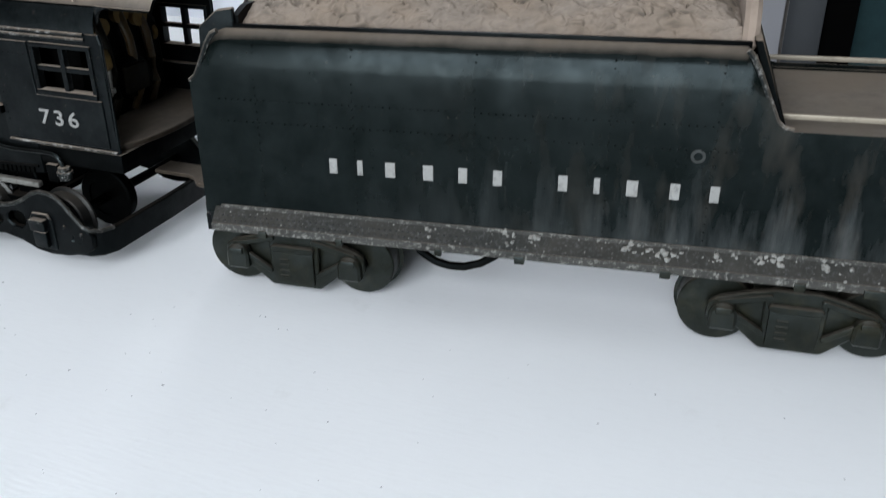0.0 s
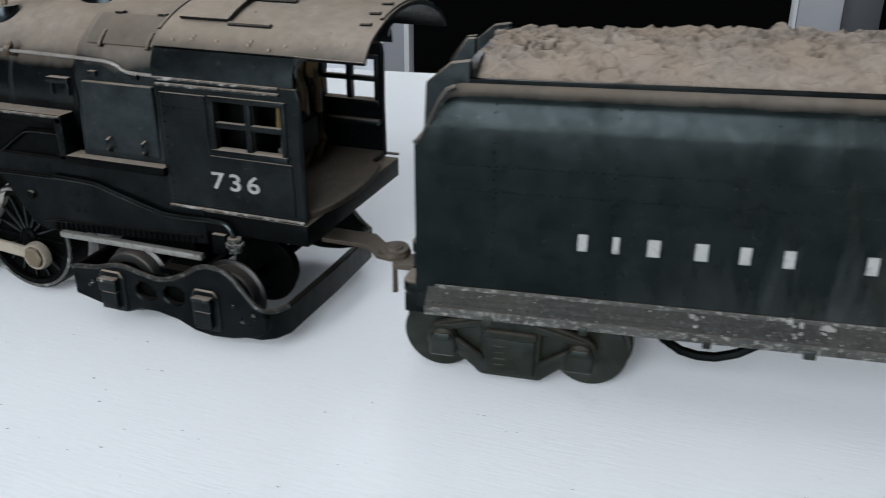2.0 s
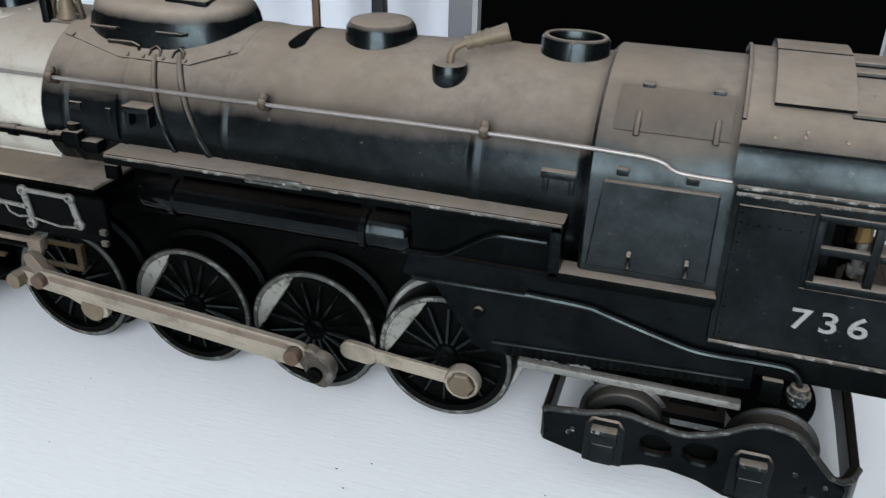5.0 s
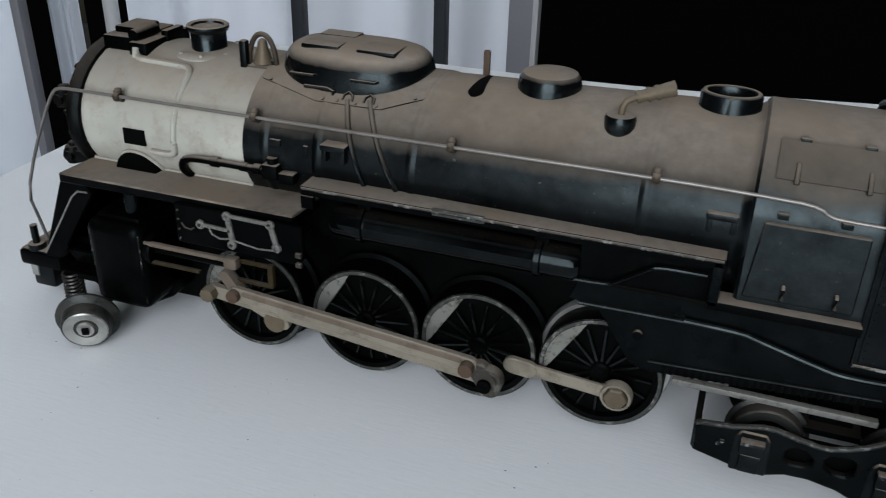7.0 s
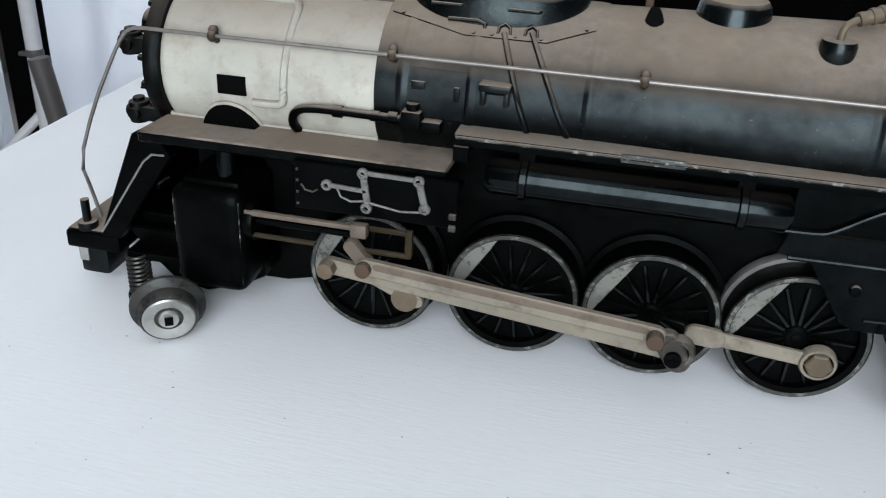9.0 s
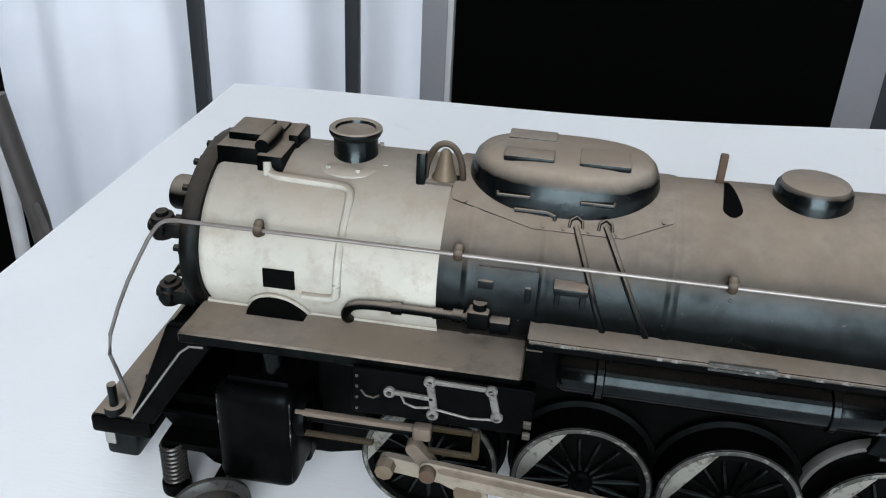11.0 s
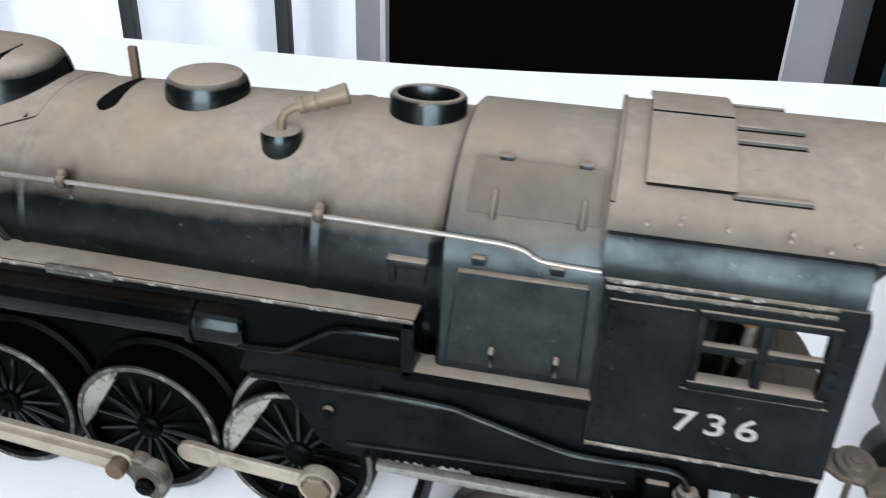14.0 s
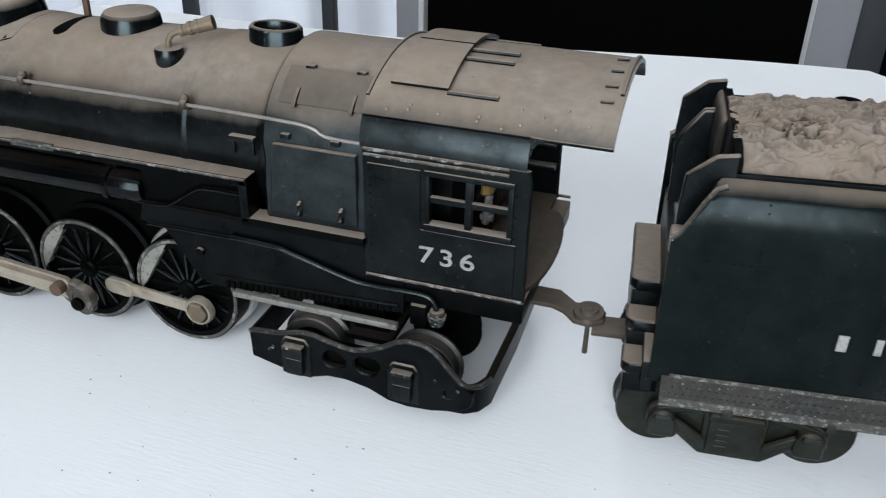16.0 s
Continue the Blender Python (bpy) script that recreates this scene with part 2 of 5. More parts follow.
def cloth_material():
    m, t, p = nodes_of("white_woven_cloth")
    dirt = texture(t, "ShaderNodeTexNoise", 9, 6)
    col = mixed(t, dirt.outputs[0], (0.80, 0.815, 0.83), (0.88, 0.885, 0.89))
    stain = texture(t, "ShaderNodeTexNoise", 24, 7, 0.7)
    col = mixed(t, maths(t, "MULTIPLY", ramp(t, stain.outputs[0], 0.62, 0.80), 0.35), col, (0.55, 0.54, 0.52))
    p.inputs["Roughness"].default_value = 0.75
    threads = texture(t, "ShaderNodeTexNoise", 1.0, 4)
    mp = t.nodes.new("ShaderNodeMapping")
    mp.inputs["Scale"].default_value, mp.inputs["Rotation"].default_value = (130, 1050, 1), (0, 0, radians(-4))
    c = t.nodes.new("ShaderNodeTexCoord")
    t.links.new(c.outputs["Object"], mp.inputs[0])
    t.links.new(mp.outputs[0], threads.inputs["Vector"])
    col = mixed(t, maths(t, "MULTIPLY", ramp(t, threads.outputs[0], 0.52, 0.72), 0.07), col, (0.58, 0.575, 0.56))
    t.links.new(col, p.inputs["Base Color"])
    bumped(t, p, threads.outputs[0], 0.14, 0.0005)
    return m


CLOTH = cloth_material()
PANE = plain("white_backlit_curtain", (0.70, 0.72, 0.755), 0.8, 5, 0.05)
SHEER = plain("sheer_backlit_glass", (0.86, 0.88, 0.90), 0.6, 5, 0.05)
sheer_tree = SHEER.node_tree
sheer_light = sheer_tree.nodes.new("ShaderNodeBsdfTranslucent")
sheer_light.inputs[0].default_value = (0.85, 0.88, 0.92, 1)
sheer_mix = sheer_tree.nodes.new("ShaderNodeMixShader")
sheer_mix.inputs[0].default_value = 0.6
sheer_tree.links.new(sheer_tree.nodes["Principled BSDF"].outputs[0], sheer_mix.inputs[1])
sheer_tree.links.new(sheer_light.outputs[0], sheer_mix.inputs[2])
sheer_tree.links.new(sheer_mix.outputs[0], sheer_tree.nodes["Material Output"].inputs[0])
GREY = plain("grey_aluminium_frame", (0.30, 0.30, 0.32), 0.45, 20, 0.1)
LIGHTGREY = plain("pale_grey_edge", (0.62, 0.62, 0.63), 0.5)
NIGHT = plain("matt_black_fill", (0.0012, 0.0012, 0.0012), 0.9)
NIGHT.node_tree.nodes["Principled BSDF"].inputs["Specular IOR Level"].default_value = 0.05
DARK = plain("dark_grey_bar", (0.035, 0.04, 0.045), 0.5)
TEAL = plain("teal_fabric", (0.035, 0.085, 0.095), 0.85, 60, 0.3)
WALL = plain("taupe_wall_paint", (0.11, 0.10, 0.092), 0.85, 3, 0.05)
CEIL = plain("white_ceiling_paint", (0.6, 0.6, 0.59), 0.85, 3, 0.04)
FLOOR = plain("grey_carpet", (0.12, 0.115, 0.11), 0.9, 300, 0.4)
WOOD = plain("dark_brown_wood", (0.10, 0.06, 0.035), 0.5, 12, 0.4)
TAUPE = plain("grey_brown_metal", (0.09, 0.082, 0.078), 0.5, 40, 0.3)
SPECK = plain("grey_lint", (0.2, 0.2, 0.21), 0.9)

# ---------------- mesh helpers (millimetres) ----------------
MM = 0.001


def box(x0, x1, y0, y1, z0, z1, bevel=0.0, segs=2):
    bm = bmesh.new()
    bmesh.ops.create_cube(bm, size=1, matrix=Matrix.LocRotScale(((x0 + x1) / 2, (y0 + y1) / 2, (z0 + z1) / 2), None, (x1 - x0, y1 - y0, z1 - z0)))
    if bevel:
        bmesh.ops.bevel(bm, geom=bm.edges[:], offset=bevel, segments=segs, profile=0.6, affect="EDGES")
    return bm


def cyl(p0, p1, r, seg=20, r2=None, bevel=0.0):
    bm = bmesh.new()
    a, b = Vector(p0), Vector(p1)
    d = b - a
    m = Matrix.Translation((a + b) / 2) @ d.to_track_quat("Z", "Y").to_matrix().to_4x4()
    bmesh.ops.create_cone(bm, cap_ends=True, segments=seg, radius1=r, radius2=r if r2 is None else r2, depth=d.length, matrix=m)
    if bevel:
        caps = [e for e in bm.edges if any(len(f.verts) > 4 for f in e.link_faces)]
        bmesh.ops.bevel(bm, geom=caps, offset=bevel, segments=2, profile=0.6, affect="EDGES")
    return bm


def prism(pts, y0, y1, bevel=0.0, axis="y", holes=()):
    """A plate whose outline lies across the axis; holes are outlines of their own, cut right through."""
    bm = bmesh.new()
    put = {"y": lambda a, b, c: (a, c, b), "x": lambda a, b, c: (c, a, b), "z": lambda a, b, c: (a, b, c)}[axis]
    rings = []
    for loop in (pts, *holes):
        vs = [bm.verts.new(put(a, b, y0)) for a, b in loop]
        rings.append([bm.edges.new((vs[i], vs[(i + 1) % len(vs)])) for i in range(len(vs))])
    bmesh.ops.triangle_fill(bm, use_beauty=True, use_dissolve=True, edges=[e for r in rings for e in r])
    out = bmesh.ops.extrude_face_region(bm, geom=bm.faces[:])
    shift = Vector(put(0, 0, y1)) - Vector(put(0, 0, y0))
    bmesh.ops.translate(bm, verts=[v for v in out["geom"] if isinstance(v, bmesh.types.BMVert)], vec=shift)
    bmesh.ops.recalc_face_normals(bm, faces=bm.faces[:])
    if bevel:
        sharp = [e for e in bm.edges if len(e.link_faces) == 2 and e.calc_face_angle() > 0.5]
        bmesh.ops.bevel(bm, geom=sharp, offset=bevel, segments=1, affect="EDGES")
    return bm


def lathe(profile, centre, axis="z", seg=32):
    """Turns (along, radius) round an axis through centre."""
    bm = bmesh.new()
    rows = []
    for h, r in profile:
        row = []
        for k in range(seg):
            a = 2 * math.pi * k / seg
            c, s = r * math.cos(a), r * math.sin(a)
            row.append(bm.verts.new(Vector(centre) + Vector({"z": (c, s, h), "x": (h, c, s), "y": (c, h, s)}[axis])))
        rows.append(row)
    for a, b in zip(rows, rows[1:]):
        for k in range(seg):
            bm.faces.new((a[k], a[(k + 1) % seg], b[(k + 1) % seg], b[k]))
    for row in (rows[0], rows[-1]):
        bm.faces.new(row)
    bmesh.ops.recalc_face_normals(bm, faces=bm.faces[:])
    return bm


def tube(pts, r, seg=8):
    """A round bar along points, with its bends rounded by the points given."""
    bm = bmesh.new()
    ps = [Vector(p) for p in pts]
    rows = []
    for i, p in enumerate(ps):
        d = (ps[min(i + 1, len(ps) - 1)] - ps[max(i - 1, 0)]).normalized()
        q = d.to_track_quat("Z", "Y")
        rows.append([bm.verts.new(p + q @ Vector((r * math.cos(2 * math.pi * k / seg), r * math.sin(2 * math.pi * k / seg), 0))) for k in range(seg)])
    for a, b in zip(rows, rows[1:]):
        for k in range(seg):
            bm.faces.new((a[k], a[(k + 1) % seg], b[(k + 1) % seg], b[k]))
    bm.faces.new(rows[0][::-1])
    bm.faces.new(rows[-1])
    bmesh.ops.recalc_face_normals(bm, faces=bm.faces[:])
    return bm


def bent(pts, n=2):
    """The same line with its corners cut round."""
    ps = [Vector(p) for p in pts]
    for _ in range(n):
        out = [ps[0]]
        for a, b in zip(ps, ps[1:]):
            out += [a.lerp(b, 0.25), a.lerp(b, 0.75)]
        ps = out + [ps[-1]]
    return ps


def sweep(section, x0, x1, thick=0.0, n=1):
    """An open line of (y, z) drawn along x, given a thickness inwards."""
    bm = bmesh.new()
    cols = []
    for i in range(n + 1):
        x = x0 + (x1 - x0) * i / n
        cols.append([bm.verts.new((x, y, z)) for y, z in section])
    for a, b in zip(cols, cols[1:]):
        for k in range(len(section) - 1):
            bm.faces.new((a[k], a[k + 1], b[k + 1], b[k]))
    bmesh.ops.recalc_face_normals(bm, faces=bm.faces[:])
    if thick:
        bmesh.ops.solidify(bm, geom=bm.faces[:], thickness=thick)
    return bm


def joined(*many):
    bm = many[0]
    for other in many[1:]:
        me = bpy.data.meshes.new("t")
        other.to_mesh(me)
        bm.from_mesh(me)
        bpy.data.meshes.remove(me)
        other.free()
    return bm


def as_is(p):
    return p


def broad(p):
    """The engine is wider than its near half: all beyond the near side spreads away from it."""
    return Vector((p.x, p.y if p.y < -24 else -24 + (p.y + 24) * 1.222, p.z))


def on_crest(p):
    """Fittings on the centre line keep their roundness."""
    return Vector((p.x, p.y + 5.3, p.z - 0.6))


def leaning(p):
    """The tender's body rides a little higher at its rear."""
    return Vector((p.x, p.y, p.z + 0.02 * (p.x + 40)))


placed = as_is


def mesh_of(name, bm, mat, smooth=35):
    for v in bm.verts:
        v.co = placed(v.co)
    bmesh.ops.scale(bm, vec=(MM, MM, MM), verts=bm.verts[:])
    for f in bm.faces:
        f.smooth = True
    for e in bm.edges:
        e.smooth = len(e.link_faces) == 2 and e.calc_face_angle(9) < radians(smooth)
    me = bpy.data.meshes.new(name)
    bm.to_mesh(me)
    bm.free()
    me.materials.append(mat)
    return me


def part(name, bm, mat, parent=None, label="", smooth=35):
    ob = new(name, mesh_of(name, bm, mat, smooth))
    if parent is not None:
        ob.parent = parent
    if label:
        ob["label"] = label
    return ob


def arc(cx, cz, r, a0, a1, n):
    return [(cx + r * math.cos(radians(a0 + (a1 - a0) * i / n)), cz + r * math.sin(radians(a0 + (a1 - a0) * i / n))) for i in range(n + 1)]


def structure(name, bm, mat, label):
    return tagged(part(name, bm, mat), label, kind="structure")

# ---------------- the room ----------------
structure("floor", box(-3000, 3000, -1660, 2200, -790, -750), FLOOR, "dark grey carpeted floor below the table")
structure("ceiling", box(-3000, 3000, -1660, 2200, 1650, 1700), CEIL, "plain white ceiling")
# unseen walls added to close the room; dark paint dims the train's reflections
structure("wall_left", box(-3040, -3000, -1660, 2200, -750, 1650), WALL, "plain unseen side wall, dark to dim reflections")
structure("wall_right", box(3000, 3040, -1660, 2200, -750, 1650), WALL, "plain unseen side wall, dark to dim reflections")
structure("wall_behind", prism([(-3000, -750), (3000, -750), (3000, 1650), (-3000, 1650)], -1660, -1600,
                               holes=[[(-485, -190), (685, -190), (685, 1430), (-485, 1430)]]), WALL, "unseen taupe wall with a tall window opening")
structure("wall_back", prism([(-3000, -750), (3000, -750), (3000, 1650), (-3000, 1650)], 2200, 2240,
                             holes=[[(-2400, -600), (-200, -600), (-200, 1450), (-2400, 1450)]]), WALL, "taupe wall with wide patio doors")

# table with its white cloth
table = tagged(new("table"), "long table covered with a white woven cloth", "table")


def table_cloth():
    bm = bmesh.new()
    nx, ny = 90, 60
    x0, x1, y0, y1 = -400.0, 900.0, -700.0, 360.0
    def point(i, j):
        x, y = x0 + (x1 - x0) * i / nx, y0 + (y1 - y0) * j / ny
        if j == ny:
            y += 8 * math.sin(x * 0.012)
        z = 0.35 * noise.noise(Vector((x * 0.012, y * 0.012, 3.0)))
        near = -75 < y < 75 and -320 < x < 330
        pulled = 70 * min(1.0, max(0.0, (x - 165) / 60)) * (j / ny) ** 3
        return (x, y + 0.096 * x * (j / ny) ** 3 - pulled, 0.0 if near else min(0.0, z - 0.3))
    g = [[bm.verts.new(point(i, j)) for j in range(ny + 1)] for i in range(nx + 1)]
    for i in range(nx):
        for j in range(ny):
            bm.faces.new((g[i][j], g[i + 1][j], g[i + 1][j + 1], g[i][j + 1]))
    rim = [e for e in bm.edges if e.is_boundary]
    out = bmesh.ops.extrude_edge_only(bm, edges=rim)
    vs = [v for v in out["geom"] if isinstance(v, bmesh.types.BMVert)]
    for v in vs:
        v.co += Vector((-6 if v.co.x < -390 else 0, 6 if v.co.y > 200 else 0, -110 + 10 * math.sin(v.co.x * 0.04 + v.co.y * 0.05)))
    bmesh.ops.recalc_face_normals(bm, faces=bm.faces[:])
    return bm


part("tablecloth", table_cloth(), CLOTH, table, "white woven cloth with faint specks")
part("tabletop", box(-393, 893, -693, 305, -30, -1.5, 3), WOOD, table)
for lx in (-350, 850):
    for ly in (-650, 270):
        part("leg", box(lx - 20, lx + 20, ly - 20, ly + 20, -750, -30, 3), WOOD, table)

# black panel in its grey frame, behind the table
panel = tagged(new("black_panel"), "large matt black panel in a grey metal frame", "panel")
part("black_sheet", box(-348, 168, 985, 1000, -720, 400), NIGHT, panel)
part("frame_side", box(-392, -356, 970, 1005, -750, 420, 3), GREY, panel)
part("frame_lip", box(-356, -348, 966, 1000, -750, 420, 1), LIGHTGREY, panel)
part("frame_lip", box(168, 177, 1016, 1045, -750, 420, 1), LIGHTGREY, panel)
part("frame_side", box(177, 232, 1025, 1060, -750, 420, 3), GREY, panel)
part("frame_top", box(-392, 232, 985, 1030, 420, 450, 3), GREY, panel)


def curtain(x0, x1, y, depth, waves, top, mat, phase=0.0):
    bm = bmesh.new()
    n = 120
    cols = []
    for i in range(n + 1):
        u = i / n
        x = x0 + (x1 - x0) * u
        w = depth * (math.sin(u * waves * 6.283 + phase) + 0.5 * math.sin(u * waves * 2.3 * 6.283 + 1.0 + phase))
        cols.append([bm.verts.new((x, y + w * s, z)) for z, s in ((-745, 1.2), (-300, 1.0), (100, 0.8), (top, 0.5))])
    for a, b in zip(cols, cols[1:]):
        for k in range(3):
            bm.faces.new((a[k], a[k + 1], b[k + 1], b[k]))
    bmesh.ops.solidify(bm, geom=bm.faces[:], thickness=1.5)
    return bm


sheet = tagged(part("curtain", curtain(-1150, -400, 1060, 14, 3, 1400, PANE), PANE), "white curtain hanging in soft folds", "curtain")
for px, py in ((-669, 859), (-476, 915)):
    bar = tagged(part("upright_bar", box(px - 9, px + 9, py, py + 18, -750, 1400, 2), DARK), "slim dark grey metal upright bar", "bar", "dark bars before the curtain")
tagged(part("side_board", box(236, 285, 1100, 1130, -750, 500, 2), DARK), "dark board standing beside the grey frame", "board")
tagged(part("dark_curtain", curtain(320, 1500, 1180, 10, 7, 1400, TEAL), TEAL), "dark teal curtain in loose folds", "curtain")
# solid black fills a gap where only shade is
tagged(part("dark_gap", box(285, 330, 1140, 1500, -750, 500, 2), NIGHT), "black block for the shade of the gap beside the teal curtain", "cabinet")


# things beyond the end of the table
stand = tagged(new("light_stand"), "grey metal stand with a clamp and spread legs", "stand")
part("pole", cyl((-938, 800, -750), (-938, 800, 500), 11, 18), LIGHTGREY, stand)
part("inner_pole", cyl((-955, 812, -750), (-950, 812, 500), 6, 14), LIGHTGREY, stand)
part("clamp", joined(cyl((-938, 800, -206), (-938, 800, -194), 12, 18, None, 3), box(-956, -932, 788, 800, -204, -198, 2)), TAUPE, stand, "grey clamp")
part("leg", tube([(-850, 690, -170), (-826, 694, -330), (-800, 700, -745)], 13, 12), TAUPE, stand, "thick grey-brown leg")
part("brace", tube([(-830, 694, -300), (-790, 660, -345), (-730, 610, -380), (-660, 560, -400)], 5, 10), TAUPE, stand)
part("leg", tube([(-945, 800, -290), (-990, 760, -345), (-1060, 720, -420), (-1150, 700, -745)], 7, 10), LIGHTGREY, stand)
door = tagged(new("patio_door"), "open dark-framed patio door with bright white glass", "door")
part("glass_panel", box(-1700, -1120, 806, 812, -720, 1300), SHEER, door)
part("stile", box(-1120, -1104, 795, 825, -750, 1330, 2), GREY, door)
part("dark_return", box(-1104, -1056, 812, 860, -750, 1330, 2), NIGHT, door)
part("dark_return", box(-1012, -958, 830, 860, -750, 1330, 2), NIGHT, door)
tagged(part("bunched_curtain", curtain(-1060, -1008, 806, 7, 2.2, 1300, SHEER), SHEER), "crumpled pale curtain gathered beside the door", "curtain")

# specks of lint on the cloth
lint = random.Random(11)


def fleck(x, y, r, a):
    bm = bmesh.new()
    vs = [bm.verts.new((x + r * k * math.cos(a + t), y + r * (2.4 - k) * 0.5 * math.sin(a + t), 0.15)) for t, k in ((0, 1.4), (1.3, 0.8), (2.6, 1.2), (4.0, 0.9), (5.2, 0.7))]
    f = bm.faces.new(vs)
    top = bm.verts.new((x, y, 0.15 + r * 0.5))
    for i in range(5):
        bm.faces.new((vs[i], vs[(i + 1) % 5], top))
    return bm


tagged(part("lint_specks", joined(*[fleck(lint.uniform(-380, 320), lint.uniform(-150, -38), lint.choice((0.18, 0.2, 0.25, 0.3, 0.42)), lint.uniform(0, 6)) for _ in range(170)]), SPECK), "tiny dark specks of lint on the cloth", "lint", kind="stuff")
# ---------------- locomotive ----------------
loco = tagged(new("steam_locomotive"), "dusty black toy steam locomotive with a cream smokebox", "toy locomotive")
BZ, BR = 74.0, 23.6
placed = broad


def on_barrel(x, angle, lift=0.0, r=BR, zc=BZ):
    """A point on the boiler: angle from the near side upwards."""
    a = radians(angle)
    return (x, -(r + lift) * math.cos(a), zc + (r + lift) * math.sin(a))


def on_roof(x, angle, lift=0.0):
    return on_barrel(x, angle, lift, 41.5, 62.5)


def bent_plate(x0, x1, a0, a1, lift, thick, r=BR, zc=BZ, n=6):
    """A thin plate that follows the boiler's curve."""
    sec = [on_barrel(0, a0 + (a1 - a0) * k / n, lift, r, zc)[1:] for k in range(n + 1)]
    return sweep(sec, x0, x1, thick)


def ring(x, y, z, r1, r0, depth, n=56):
    bm = bmesh.new()
    rows = []
    for rr, yy in ((r0, y + depth), (r0, y), (r1 - 0.4, y), (r1, y + 0.35 * depth), (r1, y + depth)):
        rows.append([bm.verts.new((x + rr * math.cos(2 * math.pi * k / n), yy, z + rr * math.sin(2 * math.pi * k / n))) for k in range(n)])
    for a, b in zip(rows, rows[1:]):
        for k in range(n):
            bm.faces.new((a[k], a[(k + 1) % n], b[(k + 1) % n], b[k]))
    bmesh.ops.recalc_face_normals(bm, faces=bm.faces[:])
    return bm


def flanged(x, y, sy, z, r=18.6, flange=19.6, width=6.0, inner=15.5, n=56):
    """A wheel's tyre: outer face at y, flange on the inner side."""
    bm = bmesh.new()
    rows = []
    for rr, d in ((inner, 0), (r - 0.4, 0), (r, 0.5), (r, width - 1.8), (flange, width - 1.3), (flange, width - 0.6), (flange - 0.6, width), (inner, width), (inner, 0)):
        rows.append([bm.verts.new((x + rr * math.cos(2 * math.pi * k / n), y + d * sy, z + rr * math.sin(2 * math.pi * k / n))) for k in range(n)])
    for a, b in zip(rows, rows[1:]):
        for k in range(n):
            bm.faces.new((a[k], a[(k + 1) % n], b[(k + 1) % n], b[k]))
    bmesh.ops.remove_doubles(bm, verts=bm.verts[:], dist=1e-5)
    bmesh.ops.recalc_face_normals(bm, faces=bm.faces[:])
    return bm


def disc(x, z, r, y0, y1, seg=24, bevel=0.3):
    return cyl((x, y0, z), (x, y1, z), r, seg, None, bevel)


def link(p, q, w, y0, y1, bevel=0.2):
    """A flat bar between two points (x, z) with rounded ends."""
    a = math.atan2(q[1] - p[1], q[0] - p[0])
    pts = [(q[0] + w * math.cos(a + radians(t)), q[1] + w * math.sin(a + radians(t))) for t in range(-90, 91, 30)]
    pts += [(p[0] + w * math.cos(a + radians(t)), p[1] + w * math.sin(a + radians(t))) for t in range(90, 271, 30)]
    return prism(pts, y0, y1, bevel)


def pear_slot(x):
    """A thin sheet shaped like a slot across the top, narrow beyond and round at its near end."""
    bm = bmesh.new()
    rows = []
    for k in range(15):
        a = 104 - 37 * k / 14
        w = (0.6 + 1.9 * k / 12) if k < 12 else 2.5 * math.sqrt(max(0.02, 1 - ((k - 11.5) / 2.6) ** 2))
        rows.append([bm.verts.new(on_barrel(x + s * w, a, 0.62)) for s in (-1, 0, 1)])
    for p, q in zip(rows, rows[1:]):
        for k in (0, 1):
            bm.faces.new((p[k], p[k + 1], q[k + 1], q[k]))
    bmesh.ops.recalc_face_normals(bm, faces=bm.faces[:])
    bmesh.ops.solidify(bm, geom=bm.faces[:], thickness=0.3)
    return bm


def saddle_sheet():
    """A bent sheet, narrow at both lower ends and as long as the dome above."""
    bm = bmesh.new()
    rows = []
    for k in range(29):
        a = 46 + 88 * k / 28
        d = min(1.0, (min(a, 180 - a) - 46) / 13)
        x0, x1 = -182 - 21.5 * d, -160 + 12.5 * d
        rows.append([bm.verts.new(on_barrel(x0 + (x1 - x0) * j / 6, a, 0.6)) for j in range(7)])
    for p, q in zip(rows, rows[1:]):
        for k in range(6):
            bm.faces.new((p[k], p[k + 1], q[k + 1], q[k]))
    bmesh.ops.recalc_face_normals(bm, faces=bm.faces[:])
    bmesh.ops.solidify(bm, geom=bm.faces[:], thickness=0.6)
    return bm


def girth(x):
    """The boiler widens from its middle towards the firebox."""
    return BR + 2.2 * max(0.0, (x + 155) / 105)


# boiler barrel with its bands
pr = [(-204, 0.1), (-204, BR)]
for bx in (-196.5, -178, -147, -78):
    pr += [(bx - 2.6, girth(bx - 2.6)), (bx - 1.7, girth(bx)), (bx - 1.5, girth(bx)), (bx - 0.6, girth(bx) + 0.35), (bx + 0.6, girth(bx) + 0.35), (bx + 1.5, girth(bx)), (bx + 1.7, girth(bx)), (bx + 2.6, girth(bx + 2.6))]
    if bx == -178:
        pr += [(-157, BR), (-155, BR), (-153, girth(-153))]
pr += [(-53.4, girth(-53.4)), (-52.2, girth(-52)), (-51.0, girth(-51) + 0.7), (-50.2, 26.9), (-49.6, 27.0), (-49.6, 0.1)]
barrel = part("boiler", lathe(pr, (0, 0, BZ), "x", 72), BLACK, loco, "black boiler with a brown layer of dust on top")
part("saddle_plate", saddle_sheet(), BLACK, barrel, "thin plate under the sand dome, cut at a slant")
for sx, sa in ((-179.5, 48), (-174.6, 48), (-168.4, 48), (-161.6, 48), (-150.4, 58), (-199.6, 58)):
    part("saddle_rivet", cyl(on_barrel(sx, sa, 0.3), on_barrel(sx, sa, 1.1), 0.55, 8), BLACK, barrel)
part("panel", bent_plate(-194, -179, -8, 22, 0.5, -0.4), BLACK, barrel)
